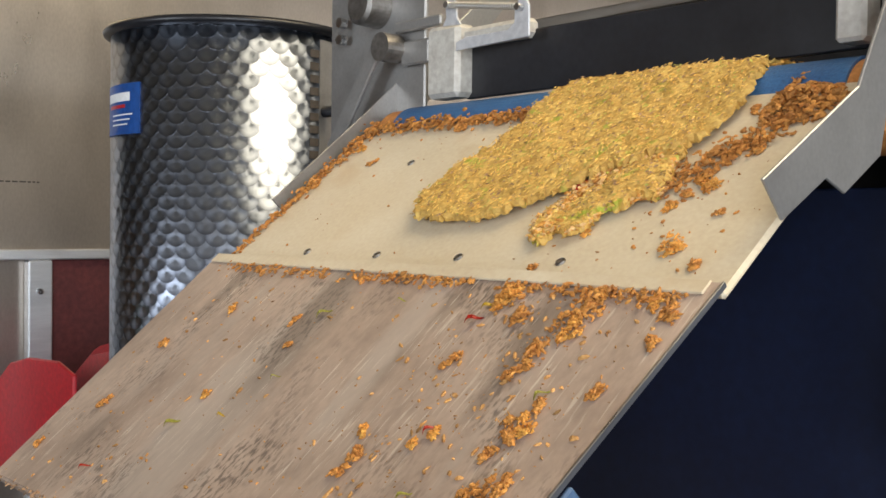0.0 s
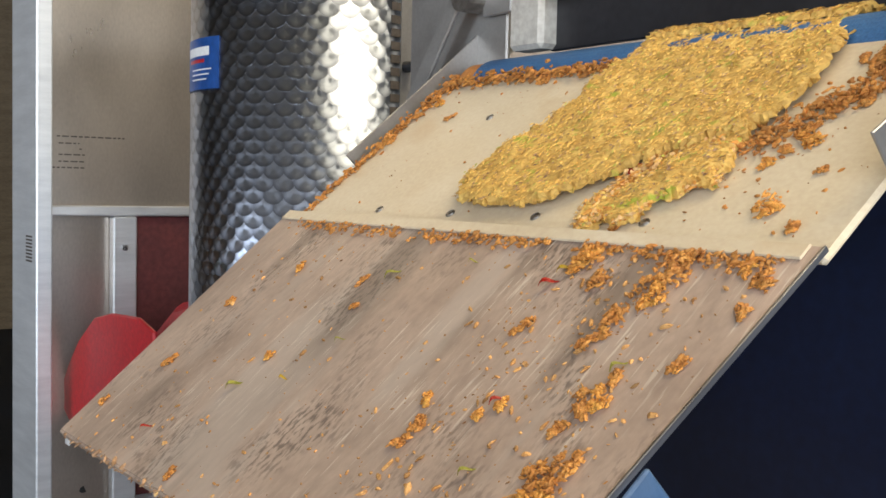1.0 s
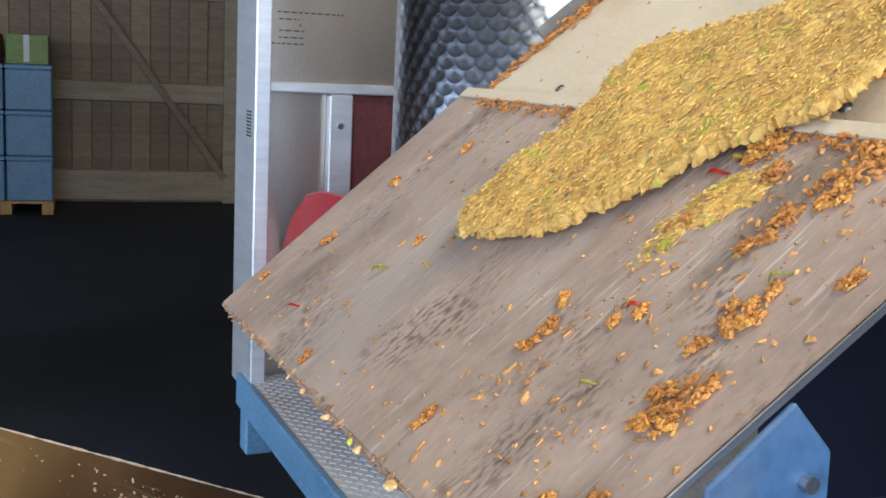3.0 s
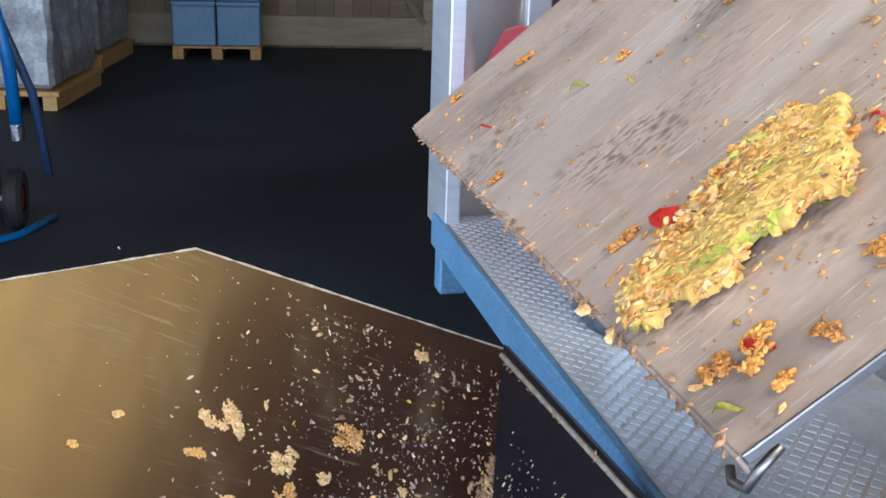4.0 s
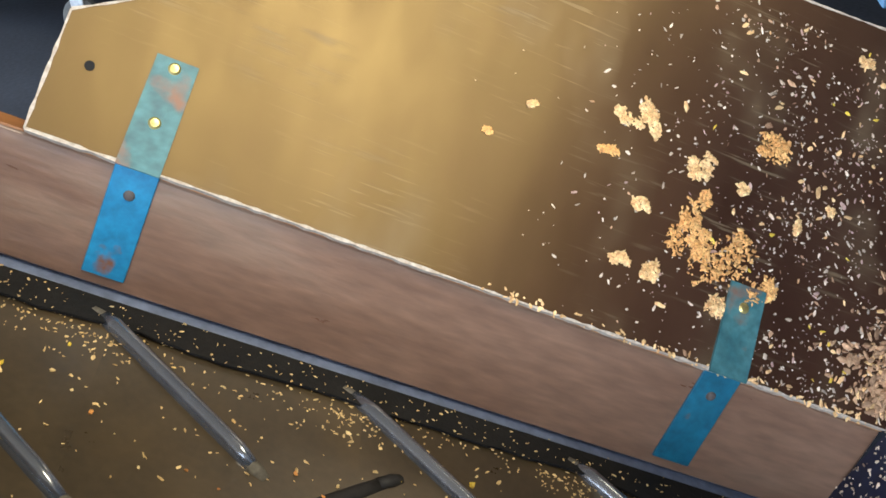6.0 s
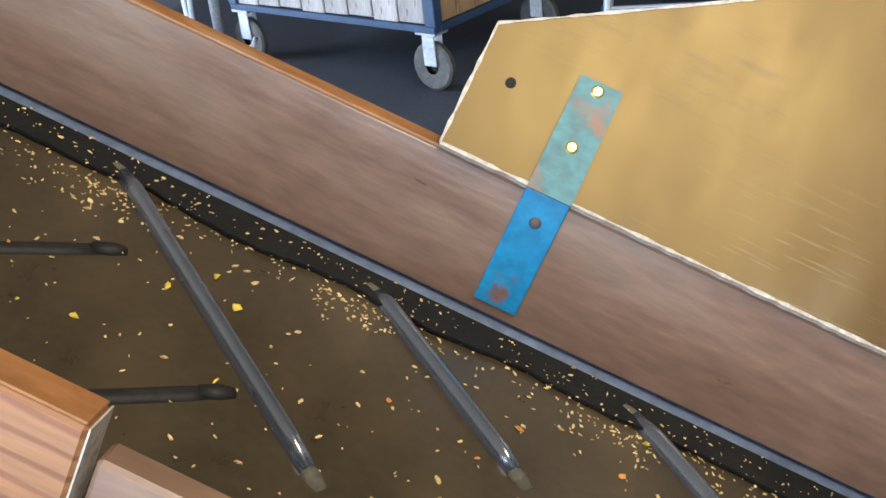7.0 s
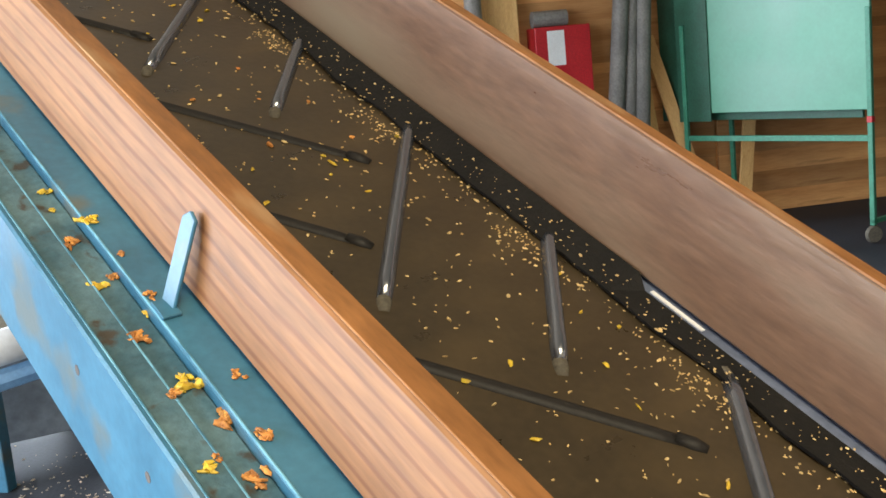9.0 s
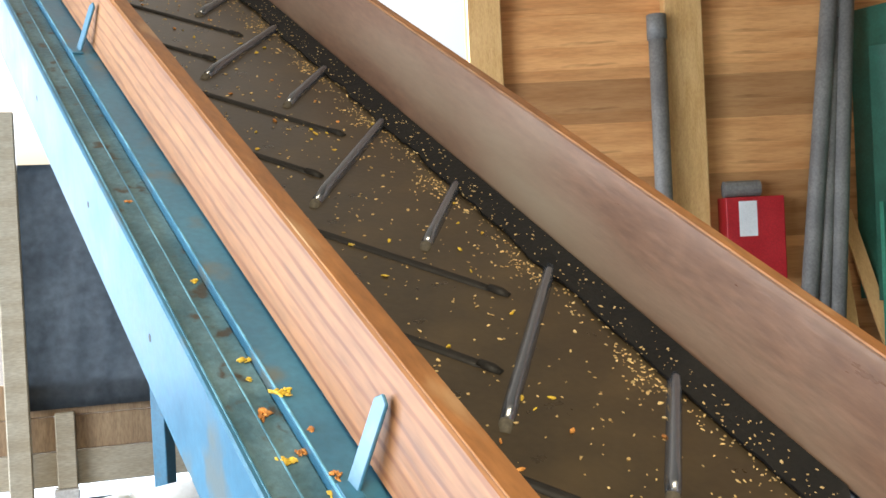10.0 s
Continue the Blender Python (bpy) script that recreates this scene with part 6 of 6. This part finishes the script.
# crumbs that drop from the chute lip
def dropping(m0, t0, t1, vel, size, mt):
    bm = bmesh.new()
    crumb(bm, (0, 0, 0), size, rf, 0.5)
    p0 = m0.translation
    ob = whole("falling_crumb", bm, mt, m0, "crumb of pomace that drops from the chute", "pomace", "falling crumbs")
    rows = []
    for i in range(101):
        t = i / 10
        d = min(max(t - t0, 0), t1 - t0)
        q = p0 + Vector(vel) * d + Vector((0, 0, -4.9 * d * d))
        rows.append((t, Matrix.Translation(q) @ Matrix.Rotation(3.0 * d, 4, "X") @ m0.to_3x3().to_4x4()))
    FALLING.append((ob, rows))


for x, t0, sz, mt in ((-1.15, 3.3, 0.004, M_CRUMB_PALE), (-1.1, 3.32, 0.005, M_CRUMB_PALE), (-1.02, 3.25, 0.006, M_CRUMB_PALE), (-0.95, 3.7, 0.005, M_LEAF), (-0.93, 3.85, 0.005, M_CRUMB_PALE), (-0.85, 5.55, 0.007, M_CRUMB_PALE), (-0.80, 5.6, 0.005, M_CRUMB_PALE)):
    dropping(lower_m @ pose(x, -0.006, 0.004), t0, t0 + 0.44, TRAILER.to_3x3() @ Vector((0, -0.9, -0.5)), sz, mt)

# planks of the walls
rng = random.Random(3)
plank_mesh = mesh_of("plank", boxes(((0, 0, 0.003), (0.026, 3.2, 0.247)), bevel=0.004), M_PLANK_WARM)
for k in range(18):
    for j in range(3):
        piece("plank", plank_mesh, wall_west, pose(WALL_W - 0.03 + rng.uniform(0, 0.006), W_JAMB + 0.02 + j * 3.22, k * 0.16))
vplank = mesh_of("plank", boxes(((0.003, -0.024, 0), (0.187, 0, EAVES)), bevel=0.004), M_PLANK_FAR)
for k in range(54):
    piece("plank", vplank, wall_north, pose(-9.0 + k * 0.19, N_Y + 0.02 - rng.uniform(0, 0.006), 0))


# ---- movement ----
ROLL = 0.425   # where the mat leaves the roller, along the white sheet


def on_white(x, v, h=0.0):
    return white_m @ pose(x, v, h)


def on_roller(x, v):
    """Along the white sheet; past its top the way bends over the roller to the level."""
    if v <= ROLL:
        return on_white(x, v)
    bend = min((v - ROLL) / RR, WS)
    base = white_m @ pose(x, ROLL, 0)
    r = RR + 0.004
    m = base @ Matrix.Translation((0, r * math.sin(bend), -r * (1 - math.cos(bend)))) @ Matrix.Rotation(-bend, 4, "X")
    return m @ Matrix.Translation((0, max(0, v - ROLL - WS * RR), 0))


def motions():
    for k, ob in enumerate(belt):
        walk(ob, [(i / 10, CONV @ loop_pose(BELT_PHASE + k * LOOP_PITCH + SPEED * i / 10)) for i in range(101)])
    creep = 0.0555
    slide = 2.72

    def ride(t, s0, w0, turn):
        s = s0 + SPEED * (t - 3.65)
        if s < HEAD:
            return CONV @ pose(s, w0, BELT_N + 0.006, 0, 0, turn)
        drop = (s - HEAD) / SPEED
        return Matrix.Translation((0, 0, -min(1.6, 4.9 * drop * drop))) @ (CONV @ pose(HEAD + (s - HEAD) * 0.9, w0, BELT_N, 0, 0, turn))

    def rising(x, v, turn):
        """The mat's front climbs on to the steel sheet as it passes the white sheet's end."""
        lift = 0.036 * min(max((0.175 - v) / 0.11, 0), 1)
        return on_white(x, v, 0.006 + lift * 0.55) @ pose(0, 0, 0, -math.degrees(lift / 0.36), 0, turn)

    rows = []
    for i in range(101):
        t = i / 10
        if t <= slide:
            m = rising(-0.97 - 0.012 * t, 0.26 - creep * t, 0)
        elif t < 3.35:
            d = creep * slide + 1.56 * (t - slide) ** 2
            turn = 57 * (t - slide)
            v = 0.26 - d
            if v > 0.02:
                m = rising(-1.003 + 0.12 * (t - slide), v, turn)
            else:
                m = lower_m @ pose(-1.003 + 0.12 * (t - slide), LOWLEN - 0.02 + v, 0.008, 0, 0, turn)
        elif t < 3.65:
            q = (t - 3.4) / 0.25
            a = lower_m @ pose(-0.97, -0.15, -0.045, 18, 0, 38)
            b = ride(3.65, -0.98, 0.25, 80)
            m = a.lerp(b, q) if q > 0 else a
        else:
            m = ride(t, -0.98, 0.25, 80)
        rows.append((t, m))
    walk(mat_main, rows)
    # the torn piece under it stays on the steel sheet
    rows = []
    for i in range(101):
        t = i / 10
        if t <= slide:
            m = on_white(-0.875 - 0.012 * t, 0.168 - creep * t, 0.0) @ pose(0, 0, 0, 0, 0, -45)
        elif t < 3.3:
            q = (t - slide) / (3.3 - slide)
            a = on_white(-0.907, 0.168 - creep * slide, 0.0) @ pose(0, 0, 0, 0, 0, -45)
            m = a.lerp(lower_m @ pose(-0.83, 0.11, 0.001), q ** 1.3)
        else:
            m = lower_m @ pose(-0.83, 0.11, 0.001)
        rows.append((t, m))
    walk(mat_fragment, rows)
    # strips that follow over the roller
    for k, ob in enumerate(STRIPS):
        walk(ob, [(i / 10, on_roller(-0.957 - 0.012 * min(i / 10, 2.7), max(0.455 + k * 0.048 - creep * i / 10, 0.30 + k * 0.048))) for i in range(101)])
    for ob, rows in FALLING:
        walk(ob, rows)


motions()
